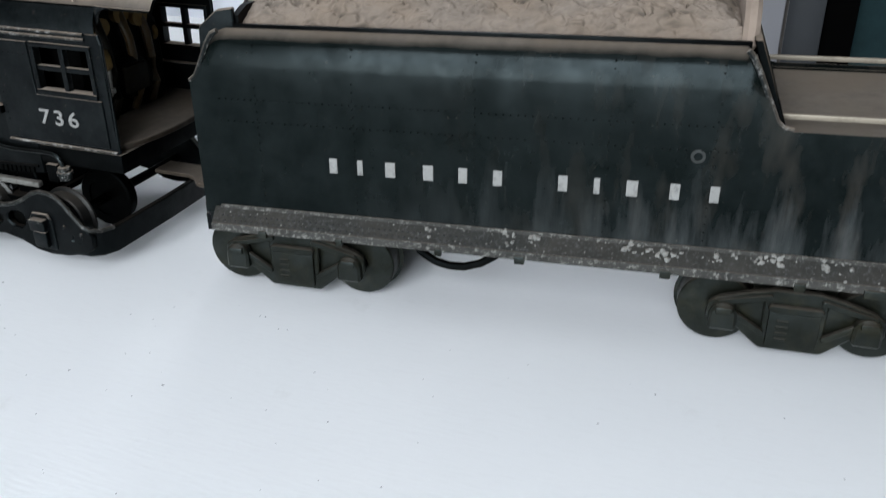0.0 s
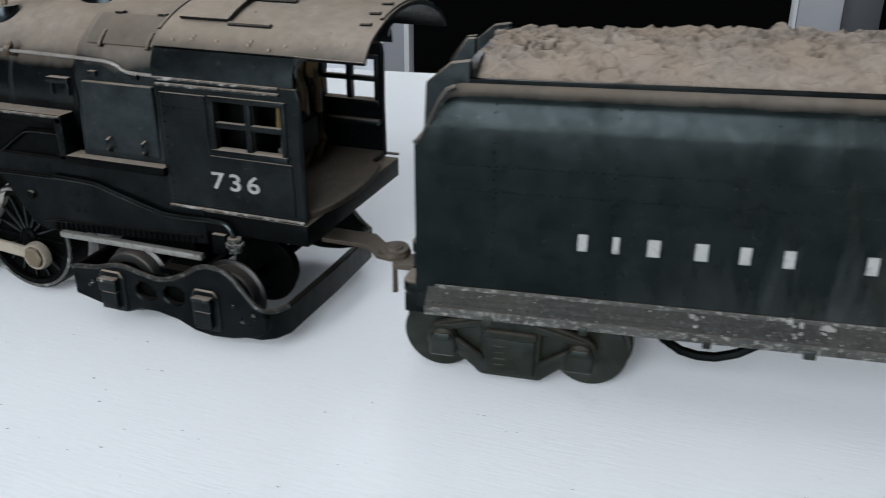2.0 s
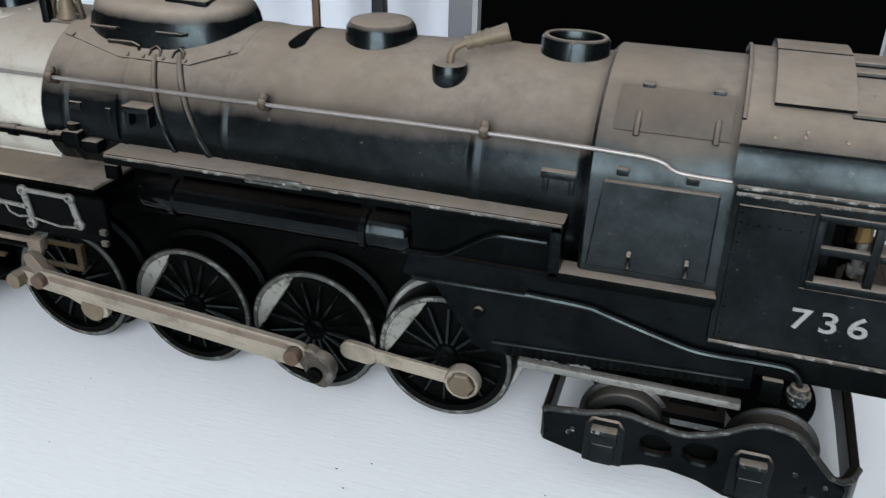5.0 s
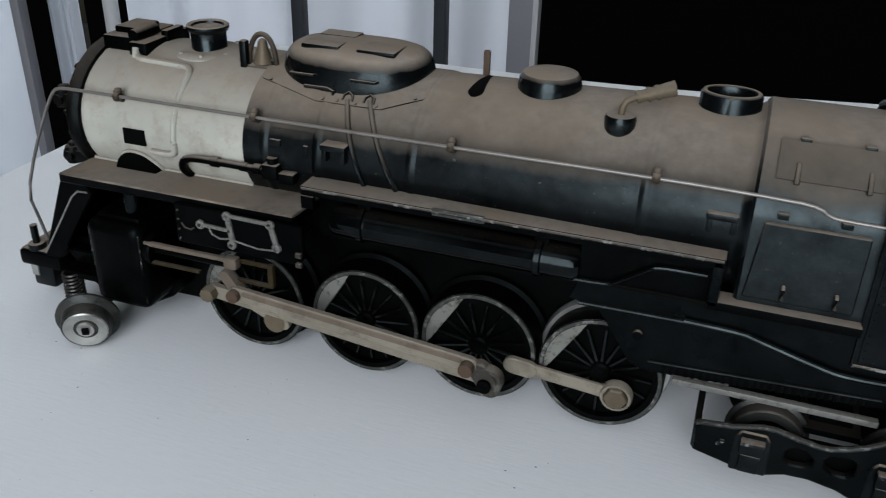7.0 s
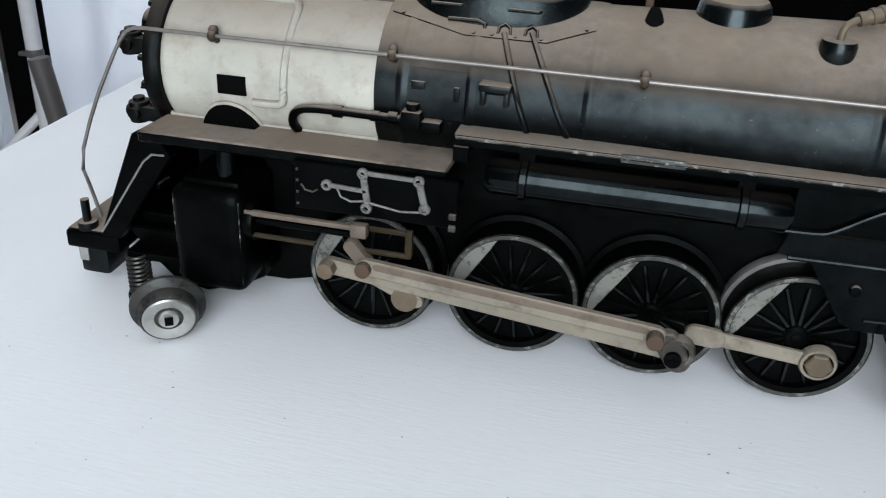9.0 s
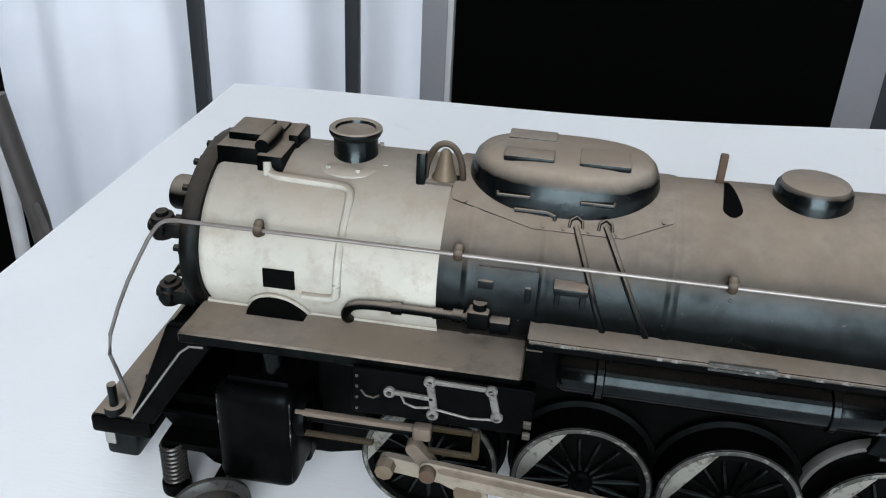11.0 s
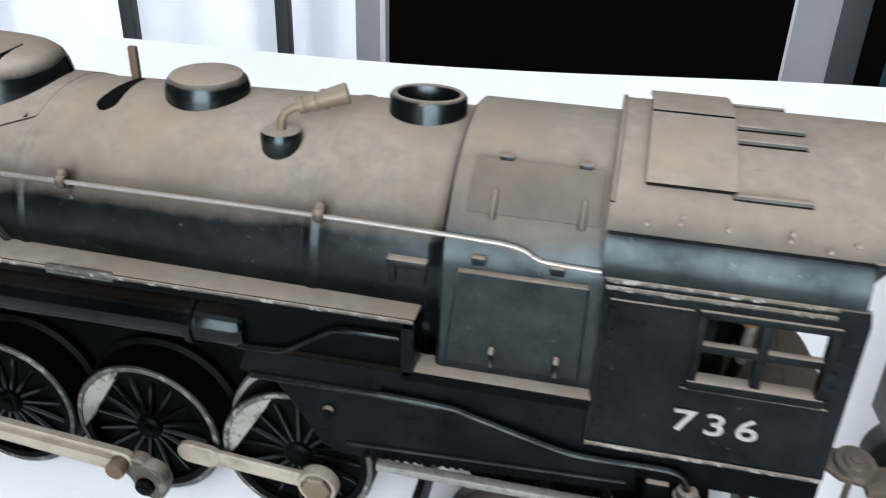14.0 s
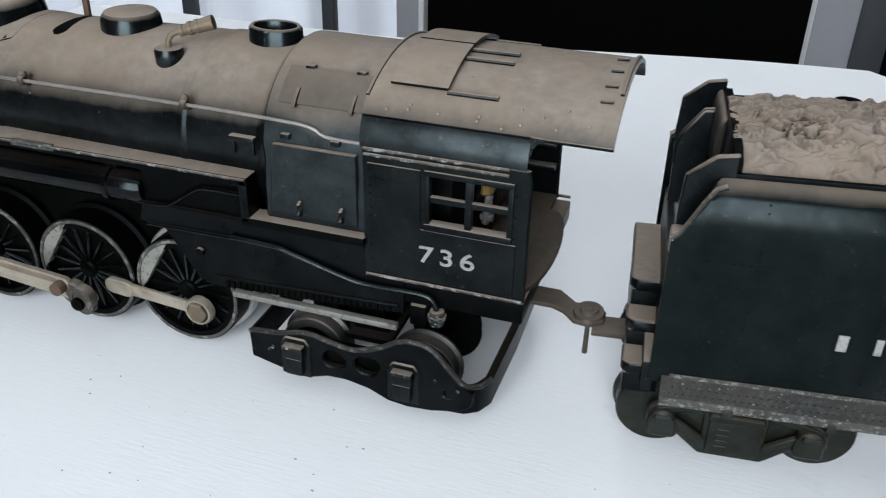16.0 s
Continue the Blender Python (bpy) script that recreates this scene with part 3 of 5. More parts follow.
for a0, b0 in (((-171.5, 50), (-162, -12)), ((-164.3, 52), (-151, -14))):
    part("sand_pipe", tube([on_barrel(a0[0] + (b0[0] - a0[0]) * k / 8, a0[1] + (b0[1] - a0[1]) * k / 8, 0.4) for k in range(9)], 0.8, 10), BLACK, barrel)
    part("pipe_clip", tube([on_barrel(a0[0] - 1.7, 49, 0.4), on_barrel(a0[0] - 1.4, 53, 0.9), on_barrel(a0[0], 55, 1.2), on_barrel(a0[0] + 1.4, 53, 0.9), on_barrel(a0[0] + 1.7, 49, 0.4)], 0.45), DEEPBLACK, barrel)
for sx in (-171, -57):
    y0, z0 = on_barrel(0, 16 if sx < -100 else 12)[1:]
    part("step", joined(box(sx - 4.2, sx + 4.2, y0 - 4.0, y0 + 1, z0 - 0.6, z0 + 1.4, 0.6), box(sx - 3.8, sx - 2.4, y0 - 3.4, y0 + 1, z0 - 4.4, z0 - 0.4, 0.4), box(sx + 2.4, sx + 3.8, y0 - 3.4, y0 + 1, z0 - 4.4, z0 - 0.4, 0.4), prism([(y0 - 1.4, z0), (y0 + 2, z0), (y0 + 2, z0 - 8)], sx - 2.6, sx + 2.6, axis="x")), BLACK, barrel, "small step caked in brown dust")
part("lubricator", joined(box(-193.6, -189.8, -24.6, -22, 78, 80.2, 0.3), box(-182, -180.4, -24.6, -22, 75.6, 79.6, 0.3)), BLACK, barrel)
part("chip", box(-134, -133, -22.9, -22.2, 81.5, 82.3, 0.2), RIM, barrel, "small paint chip")
# a black sheet laid on the boiler gives the slot's inner shade
part("slot", pear_slot(-133.6), NIGHT, barrel, "black sheet on the boiler top for the shade in a narrow slot")
part("lever", box(-136.4, -134.2, 5.2, 6.6, 94, 105.4, 0.6), RUST, barrel, "brown upright lever in the slot")

# handrail on its posts
part("handrail", tube(bent([(-293.5, -22, 24), (-295, -22.5, 33), (-297.2, -23, 42.6), (-290.5, -22, 61), (-282, -22, 77), (-278.4, -22.3, 82.4), (-276, -22.6, 84.8), (-273, -22.9, 85.8), (-268, -23.2, 86), (-160, -23.6, 86.2), (-75, -25.4, 87.2), (-40, -26, 86.8), (-34, -26, 86.0), (-31.5, -25.8, 84.0), (-28, -26, 83.6), (-17, -26.4, 83.6)], 1), 0.54, 10), WIRE, loco, "thin bare steel handrail wire, bent down at the front")
for px, py, pz in ((-249.8, -23.6, 86.1), (-199, -23.6, 86.2), (-134, -24.1, 86.5), (-75.5, -25.4, 87.2)):
    post = part("handrail_post", joined(cyl((px, -17, pz - 4.4), (px, py + 1.0, pz - 1.2), 1.0, 12, 0.85), lathe([(px - 0.8, 0.8), (px - 1.1, 1.2), (px - 0.7, 1.6), (px, 1.75), (px + 0.7, 1.6), (px + 1.1, 1.2), (px + 0.8, 0.8), (px, 0.6)], (0, py + 0.2, pz), "x", 18), cyl((px, py + 0.6, pz + 1.2), (px, py + 1.0, pz + 2.6), 1.5, 12, 0.9, 0.3)), POST, loco, "little brown handrail post with an eye")
part("far_handrail", tube([(-268, 23.2, 86), (-160, 23.6, 86.2), (-20, 26, 86.6)], 0.72, 8), WIRE, loco)

# smokebox
smoke = part("smokebox", lathe([(-267, 0.1), (-267, BR - 1), (-266, BR - 0.2), (-265, BR + 0.1), (-204, BR + 0.1), (-204, 0.1)], (0, 0, BZ), "x", 72), CREAM, loco, "smokebox painted cream, stained brown on top")
part("cream_pipe", tube(bent([on_barrel(x, a, 0.4) for x, a in ((-252.5, 78), (-252.3, 66), (-251, 61), (-247, 60.5), (-236, 59.5), (-231, 59), (-229.2, 56), (-228.9, 50), (-229.4, 23), (-229.6, 0), (-229.8, -9), (-230.6, -12), (-233, -13), (-239, -13))]), 1.15, 10), CREAM, smoke, "raised cream pipe on the smokebox side")
# solid black block and arch plate stand for the shade inside two openings
part("square_dark_block", box(-249.2, -240.8, -24.1, -20, 70.2, 75.6, 0.15), NIGHT, smoke, "small black block for the shade in a square opening")
part("arch_dark_plate", prism([(-246.9 + 8.0 * math.cos(radians(a)), 59 + 8.0 * math.sin(radians(a))) for a in range(-20, 201, 10)], -23.4, -16), BLACKD, smoke, "black arched plate for the shade of a recess above the running board")
part("arch_lip", tube([(-246.9 + 8.3 * math.cos(radians(a)), -0.3 - math.sqrt(max(1, 23.8 ** 2 - (59 + 8.3 * math.sin(radians(a)) - 74) ** 2)), 59 + 8.3 * math.sin(radians(a))) for a in range(0, 181, 12)], 0.6), CREAM, smoke)
part("lower_trim", tube([(-267, -19.6, 60.6), (-257, -19.4, 60.3), (-236, -19.4, 60.3), (-204, -19.6, 60.6)], 0.7), CREAM, smoke)
hose = part("hose", tube(bent([(-227.5, -20, 60.5), (-227.8, -22.5, 63), (-227, -24.6, 66.5), (-225, -25, 68.8), (-221, -25.2, 69.6), (-214, -25.2, 69.7), (-200, -25, 69.5), (-190, -24.6, 68.8), (-186, -23.5, 67)]), 1.25, 12), DEEPBLACK, loco, "bent black feed pipe with fittings")
for hx, hr in ((-213.6, 1.7), (-203, 1.5), (-198, 1.8), (-194.5, 2.2)):
    part("fitting", lathe([(hx - 1.3, 0.1), (hx - 1.3, hr), (hx + 1.3, hr), (hx + 1.3, 0.1)], (0, -25, 69.5), "x", 12), DEEPBLACK, hose)
part("valve", joined(box(-195.5, -190, -27.5, -22, 67.5, 72.5, 0.8), cyl((-192.6, -25, 72), (-192.6, -25, 74.4), 1.8, 10), box(-190, -184.6, -27, -23, 66.6, 70.2, 0.9)), DEEPBLACK, hose)
front = part("front_ring", lathe([(-273, 0.1), (-273.5, 12), (-272.6, 21), (-271.5, 24.4), (-270.5, 24.8), (-268.5, 24.8), (-267, 24), (-267, 0.1)], (0, 0, BZ), "x", 56), RINGED, loco, "black smokebox front with a ring of bolts")
for k in range(18):
    a = 20 * k + 8
    y, z = on_barrel(0, a, -1.4)[1:]
    part("bolt", joined(cyl((-273.8, y, z), (-271, y, z), 1.0, 6), cyl((-271.6, y * 1.06, BZ + (z - BZ) * 1.06), (-268.8, y * 1.06, BZ + (z - BZ) * 1.06), 1.1, 8)), RINGED, front)
for ky, kz, n in ((-15.5, 79, 1), (-15.5, 58.2, 1), (15.5, 79, 0), (15.5, 58.2, 0)):
    part("marker_lamp", joined(box(-281.5, -272, ky - 2.4, ky + 2.4, kz - 2.4, kz + 2.0, 0.9), cyl((-280.4, ky, kz - 3.2), (-280.4, ky, kz + 3.2), 3.0, 18, None, 0.7), cyl((-280.4, ky, kz + 3.0), (-280.4, ky, kz + 4.4), 1.7, 14, None, 0.4), cyl((-280.4, ky - 3.6, kz), (-280.4, ky + 3.6, kz), 1.9, 16, None, 0.4), cyl((-284, ky, kz), (-280, ky, kz), 1.9, 16, None, 0.4)), RINGED, front, "black marker lamp casting")
part("headlamp", joined(lathe([(-285, 0.1), (-285, 4.4), (-284, 4.9), (-276, 4.6), (-273, 2.5), (-273, 0.1)], (0, 0, 80), "x", 24)), DEEPBLACK, front)
part("pump_lug", prism([(-278, 66), (-273, 66), (-273, 70), (-276, 69)], -18, -14, 0.3), DEEPBLACK, front)

# feedwater heater, chimney, bell
heater = part("feedwater_heater", joined(box(-267, -253.5, -9, 9, 93, 100.5, 0.6), box(-265.5, -256, -5, 5, 100, 102.6, 0.6), box(-255.5, -248.5, -10.5, 10.5, 92, 99.6, 0.7), box(-250.6, -247.8, -1, 7, 96, 101.4, 0.6)), DEEPBLACK, loco, "black feedwater heater boxes before the chimney")
part("heater_cap", lathe([(-9, 0.1), (-9, 2.0), (-6, 2.4), (-1, 2.4), (1, 2.0), (1, 0.1)], (-254.4, 0, 101.2), "y", 16), DEEPBLACK, heater)
part("heater_pipe", tube([(-252.5, -10.4, 98), (-252.3, -11, 96.2), (-252.3, -11.2, 94.8)], 1.1), CREAM, heater)
placed = on_crest
chimney = part("chimney", lathe([(93, 7.6), (96.2, 7.4), (96.8, 6.6), (98, 6.0), (103.4, 6.0), (103.8, 6.7), (104.8, 7.2), (105.6, 7.1), (106, 6.6), (105.6, 5.5), (104.9, 5.2), (104.8, 0.1)], (-232, 0, 0), "z", 36), DOME, loco, "short black chimney with a rolled rim")
part("chimney_base", lathe([(92.6, 12.9), (96.6, 12.2), (97.4, 11.0), (97.7, 7.6), (97.7, 6.6)], (-232, 0, 0), "z", 36), CREAM, chimney, "cream base flange under brown dust")
for k in range(8):
    part("base_bolt", cyl((-232 + 10.6 * math.cos(0.785 * k + 0.3), 10.6 * math.sin(0.785 * k + 0.3), 97), (-232 + 10.6 * math.cos(0.785 * k + 0.3), 10.6 * math.sin(0.785 * k + 0.3), 98.1), 0.7, 6), CREAM, chimney)
bell = part("bell_bracket", joined(box(-215, -202, -13, -5, 92.6, 94.4, 0.4), box(-213.4, -210.8, -11.6, -8.6, 94, 105, 0.9), cyl((-206.2, -8.5, 94), (-206.2, -8.5, 100), 1.0, 10), cyl((-202.8, -8.5, 94), (-202.8, -8.5, 99), 0.8, 8), cyl((-212, -10, 96), (-203, -10, 96), 1.2, 10)), BLACK, loco, "black bell bracket beside the chimney")
part("bell_yoke", tube(bent([(-211.4, -8.5, 95), (-211.2, -8.5, 101), (-209, -8.5, 106), (-206.2, -8.5, 107.4), (-203.4, -8.5, 106), (-201.6, -8.5, 101), (-201.4, -8.5, 95)]), 0.9, 8), POST, bell, "brown bell yoke")
part("bell", lathe([(97.8, 3.4), (98.2, 3.4), (99.2, 2.8), (101.2, 2.2), (103.2, 1.8), (104.6, 1.5), (105.4, 0.9), (105.8, 0.1)], (-206.2, -8.5, 0), "z", 24), BRONZE, bell, "bronze bell")


# domes
def long_dome():
    bm = bmesh.new()
    n = 56
    rows = []
    for h, g in ((84, 0.4), (92, 0.4), (95, 0.3), (98, 0.2), (100.6, -0.3), (102.8, -1.2), (104.4, -2.8), (105.4, -4.8), (105.9, -7.2), (106.1, -10)):
        row = []
        for k in range(n):
            a = 2 * math.pi * k / n
            c, s = math.cos(a), math.sin(a)
            r = 12.8 + g
            row.append(bm.verts.new((-175.8 + math.copysign(abs(c) ** 0.78, c) * (r + 11.8), math.copysign(abs(s) ** 0.85, s) * (r * 1.3 + 0.4), h)))
        rows.append(row)
    for a, b in zip(rows, rows[1:]):
        for k in range(n):
            bm.faces.new((a[k], a[(k + 1) % n], b[(k + 1) % n], b[k]))
    bm.faces.new(rows[-1])
    bmesh.ops.recalc_face_normals(bm, faces=bm.faces[:])
    return bm


dome = part("sand_dome", long_dome(), DOME, loco, "long rounded sand dome, dusty on top")
for hx, hy in ((-185, -6.6), (-166, -6.6), (-185, 6.6)):
    hw = 5.4 if hx > -170 else 3.4
    part("hatch", box(hx - 6.4, hx + 6.4, hy - 3.6, hy - 3.6 + 2 * hw, 104.8, 106.4, 0.6), BLACK, dome)
for hx in (-187.5, -167):
    part("grab_handle", tube([(hx - 4.2, -15.6, 98.6), (hx - 4, -17.6, 98.8), (hx + 4, -17.6, 98.8), (hx + 4.2, -15.6, 98.6)], 0.5), BLACK, dome)
part("dome_pipe", tube([(-187, -17.2, 95.0), (-179, -17.6, 95.2), (-177, -17.8, 94.6), (-176.6, -18, 91.6)], 0.6), BLACK, dome)
part("steam_dome", lathe([(94, 10.2), (97, 9.8), (100.6, 9.7), (102.6, 9.3), (104.0, 8.3), (104.6, 6), (104.8, 0.1)], (-113.2, 0.6, -0.6), "z", 40), DOME, loco, "low round dome, dusty on top")


def oval_cup(cx, rx, ry, z0, z1, wall, floor):
    bm = bmesh.new()
    n = 40
    rows = []
    for h, g in ((z0, 0.3), (z1 - 0.8, 0), (z1, -0.6), (z1, -wall + 0.4), (z1 - 0.6, -wall), (floor, -wall)):
        rows.append([bm.verts.new((cx + (rx + g) * math.cos(2 * math.pi * k / n), (ry + g) * math.sin(2 * math.pi * k / n), h)) for k in range(n)])
    for a, b in zip(rows, rows[1:]):
        for k in range(n):
            bm.faces.new((a[k], a[(k + 1) % n], b[(k + 1) % n], b[k]))
    bm.faces.new(rows[-1])
    bmesh.ops.recalc_face_normals(bm, faces=bm.faces[:])
    return bm


part("open_dome", oval_cup(-60.6, 8.6, 6.6, 94, 104.6, 1.9, 100.4), DOME, loco, "open oval dome with a hollow top")
placed = as_is
whistle = part("whistle_cup", lathe([(90, 3.4), (94, 4.3), (97.2, 4.5), (98.2, 4.1), (98.4, 0.1)], (-88.8, -10.4, 0), "z", 24), DOME, loco)
part("whistle", joined(tube([(-88.8, -10.4, 98), (-88.6, -10.2, 100.4), (-87.8, -9.8, 102), (-86, -9.0, 102.9), (-84, -8.2, 103.5)], 0.95, 12), cyl((-84.4, -8.2, 103.4), (-75.4, -5.2, 106), 1.6, 20, 2.3, 0.3), cyl((-85.4, -8.6, 103.1), (-84.2, -8.2, 103.5), 1.8, 16), cyl((-82.6, -7.6, 103.9), (-81.6, -7.3, 104.2), 2.1, 16), cyl((-80.4, -6.9, 104.5), (-79.6, -6.6, 104.8), 2.2, 16)), BRONZE, whistle, "brown bronze whistle horn")

# firebox with its panels
placed = broad
fire = part("firebox", prism([(-27.5, 55), (-27.2, 66), (-26.4, 74)] + arc(0, 75, 27.2, 168, 12, 24) + [(26.4, 74), (27.2, 66), (27.5, 55)], -50.5, -17, 0.9, axis="x"), FIREBOX, loco, "firebox casing with hinged panels", 30)
part("upper_panel", bent_plate(-46, -20.5, 35, 57, 0.7, -0.5, 27.2, 75), PANELED, fire)
part("lower_panel", joined(prism([(-48.6, 58), (-20.6, 58), (-20.6, 80.4), (-46.4, 80.4)], -28.0, -26.2, 0.3)), FIREBOX, fire)
for hx, ha in ((-40, 58), (-24.3, 58), (-42.4, 16), (-27, 16)):
    y, z = on_barrel(0, ha, 0.6, 27.2, 75)[1:]
    part("hinge", box(hx - 1.4, hx + 1.4, y - 1.0, y + 0.8, z - 0.8, z + 0.9, 0.3), BLACK, fire)
for hx in (-40.9, -23.6):
    part("latch", tube([on_barrel(hx, 44, 1.0, 27.2, 75), on_barrel(hx, 38, 1.3, 27.2, 75), on_barrel(hx, 33, 1.2, 27.2, 75)], 0.7), BLACK, fire)
for hx in (-38.6, -25.4):
    part("grab_iron", tube([(hx, -27.8, 63), (hx, -29.4, 62.6), (hx, -29.6, 60), (hx, -28, 59)], 0.6), BLACK, fire)

# cab
OPEN = [[(1.0, 63.5), (24.2, 63.5), (24.2, 79.2), (1.0, 79.2)]]
CSIDE = [(-18, 43.5), (29.2, 43.5), (29.2, 81), (28.2, 84), (-18, 84)]
cab = part("cab", joined(prism(CSIDE, -29.2, -27.4, holes=OPEN), prism([(min(a, 24.6), b) for a, b in CSIDE], 27.4, 29.2, holes=[[(min(a, 22.6), b) for a, b in OPEN[0]]]),
                         prism([(-27, 43.5), (27, 43.5), (27, 88), (18, 97), (-18, 97), (-27, 88)], -18, -15, axis="x")), CABIN, loco, "black cab with a four-pane window in each side")
part("side_panel", prism([(-16.6, 45.4), (26.4, 45.4), (26.4, 62), (-1, 62), (-1, 80), (-16.6, 80)], -29.7, -29.1, 0.15), CABIN, cab)
for sy in (-1, 1):
    y0, wx = 28.3 * sy, 25.2 if sy < 0 else 23.4
    wf = part("window_frame", joined(box(0.0, wx, y0 - 1.9, y0 + 1.9, 62.2, 64.2, 0.4), box(0.0, wx, y0 - 1.6, y0 + 1.6, 78.6, 80.2, 0.3), box(0.0, 1.6, y0 - 1.55, y0 + 1.55, 63.2, 79.4, 0.3), box(wx - 1.6, wx, y0 - 1.55, y0 + 1.55, 63.2, 79.4, 0.3)), CABIN, cab)
    part("glazing_bar", box(wx / 2 - 0.95, wx / 2 + 0.95, y0 - 1.1, y0 + 1.1, 64.1, 78.7, 0.2), CABIN, wf)
    part("glazing_bar", box(1.5, wx - 1.5, y0 - 0.9, y0 + 0.9, 70.6, 72.3, 0.2), CABIN, wf)
    for bz in (82.2, 83.9):
        part("bead", tube([(-17.6, 29.3 * sy, bz), (23.5, 29.3 * sy, bz)], 0.55), EDGE, cab, "moulding below the roof, chips and soft highlight in its colour")
    part("lower_bead", tube([(-17.6, 29.4 * sy, 44.2), (29.2, 29.4 * sy, 44.2)], 0.5), EDGE, cab, "chipped lower edge worn to pale metal")
    rx = 29.1 if sy < 0 else 24.5
    part("rear_edge", tube([(rx, 28.4 * sy, 44), (rx, 28.4 * sy, 81), (rx - 0.7, 28.4 * sy, 84)], 0.7), CABIN, cab)
roof = part("cab_roof", joined(sweep([(-26.6, 92.4), (-25.7, 93.9), (-24.5, 95.3)] + arc(0, 62.5, 41.5, 123, 57, 24) + [(24.5, 95.3), (25.7, 93.9), (26.6, 92.4)], -19, 49, 1.2)), BLACK, loco, "curved cab roof under brown dust")
for sy in (-1, 1):
    part("roof_shoulder", sweep([(29.2 * sy, 84.4), (29.2 * sy, 86.0), (28.95 * sy, 87.6), (28.5 * sy, 89.2), (27.8 * sy, 90.8), (26.9 * sy, 92.2), (25.8 * sy, 93.3)], -18.8, 28), SHOULDER, roof, "glossy rounded cab shoulder")
    part("roof_seam", tube([(-18.6, 26.75 * sy, 92.5), (27.8, 26.75 * sy, 92.5)], 0.3), UNDUSTED, roof)
    part("overhang_edge", tube([(28.2, 26.5 * sy, 92.3), (49, 26.5 * sy, 92.3)], 0.5), DEEPBLACK, roof, "black lower edge of the overhang")
    part("corner_fillet", prism([(27.8, 93), (27.8, 87), (28.4, 89.4), (29.8, 91.4), (33, 92.8)], *sorted((26.2 * sy, 27.4 * sy))), BLACK, roof)
part("roof_hatch", joined(bent_plate(-13, 3.4, 61, 87.5, 1.0, -1.0, 41.5, 62.5), bent_plate(-13, 3.4, 88.5, 119, 1.0, -1.0, 41.5, 62.5)), BLACK, roof, "sliding roof hatch thick with dust")
for a in (61, 80, 87, 119):
    part("hatch_rail", tube([on_roof(3, a, 0.4), on_roof(17, a, 0.4)], 0.7), BLACK, roof)
part("roof_lip", tube([on_roof(-18.6, a, 0.0) for a in range(56, 125, 4)], 0.55), BLACK, roof)
part("rear_lip", tube([on_roof(48, a, 0.15) for a in range(70, 120, 5)], 0.6), BLACK, roof)
for a in (66, 74, 84, 96):
    part("rear_clip", tube([on_roof(43, a, 0.3), on_roof(46.4, a, 0.5)], 0.55), BLACK, roof)


def rivets(points, r):
    bm = bmesh.new()
    for p in points:
        bmesh.ops.create_icosphere(bm, subdivisions=1, radius=r, matrix=Matrix.Translation(p))
    return bm


roofdots = [on_roof(x, a, 0.1) for x, a in ((-5.6, 54), (-6, 52), (2.4, 52), (13.5, 53), (13.2, 51), (24.6, 52), (30, 56), (36, 60), (-12, 51), (20, 49.5), (34, 52), (42, 55), (7.6, 70), (24, 58))]
tagged(part("rivets", rivets(roofdots, 0.45), DUSTY, roof), kind="stuff")
sidedots = [(-14 + 2.2 * k, -29.7, z) for k in range(6) for z in (79.4, 75.6)] + [(-15.6, -29.7, 47 + 2.4 * k) for k in range(14)] + [(25.8, -29.7, 64 + 3.2 * k) for k in range(6)]
tagged(part("rivets", rivets(sidedots, 0.3), GLOSS, cab), kind="stuff")
part("cab_beam", box(-6, 29.6, -28.8, 28.8, 36.4, 43.2, 0.5), DEEPBLACK, loco)
part("cab_floor", box(-15, 25, -27.2, 27, 43.9, 45.9, 0.2), FLOORDUST, loco, "cab floor under brown dust, darkened for the cab's shadow")
part("wall_ledge", box(-14, 24, 24.6, 27.4, 55.6, 57.4, 0.4), BLACK, cab)
part("apron", prism([(24.8, -27.2), (28.2, -27.2)] + [(27.0 + 6.2 * math.cos(radians(a)), -4 + 21 * math.sin(radians(a))) for a in range(-80, 91, 10)] + [(24.8, 18)], 44.0, 46, 0.3, axis="z"), FLOORDUST, loco, "rounded floor apron thick with brown dust, darkened for shadow")
# near-black colour stands for the shade inside the cab
backhead = part("backhead", joined(prism([(-20, 45), (20, 45), (21, 62), (20, 76), (15, 84), (7, 88), (-7, 88), (-15, 84), (-20, 76), (-21, 62)], -15, 8, 3.0, axis="x"), cyl((7, 0, 60), (12, 0, 60), 9, 24, 7.5, 1.2)), BLACKD, loco, "boiler backhead, near black to stand for the cab's shade")
for gy, gz in ((-9, 80), (0, 83), (8, 80)):
    part("gauge", lathe([(8, 0.1), (8, 3.2), (10.4, 3.4), (10.4, 0.1)], (0, gy, gz), "x", 20), BRASS, backhead)
part("firedoor", box(11, 13.6, -5, 5, 55, 65, 0.8), DIM, backhead)
for ty, tx, tm in ((-11, 10, DIM), (0, 9, AMBER), (9, 8, AMBER)):
    part("lever", tube([(8, ty, 86), (tx, ty, 84), (tx + 2.4, ty + 0.6, 74), (tx + 1.4, ty + 2.4, 64), (tx + 3.0, ty + 1.6, 55), (tx + 1, ty, 48)], 1.5, 10), tm, backhead, "dark control lever")
part("valve_wheel", ring(6, 15, 72, 3.4, 2.2, 1.4, 20), BRASS, backhead)
part("toolbox", prism([(11, 66), (14.8, 66.6), (14.4, 71), (13.2, 74), (11.6, 74)], -14.4, -10.4, 0.8), BRASS, backhead, "ochre box on the backhead")
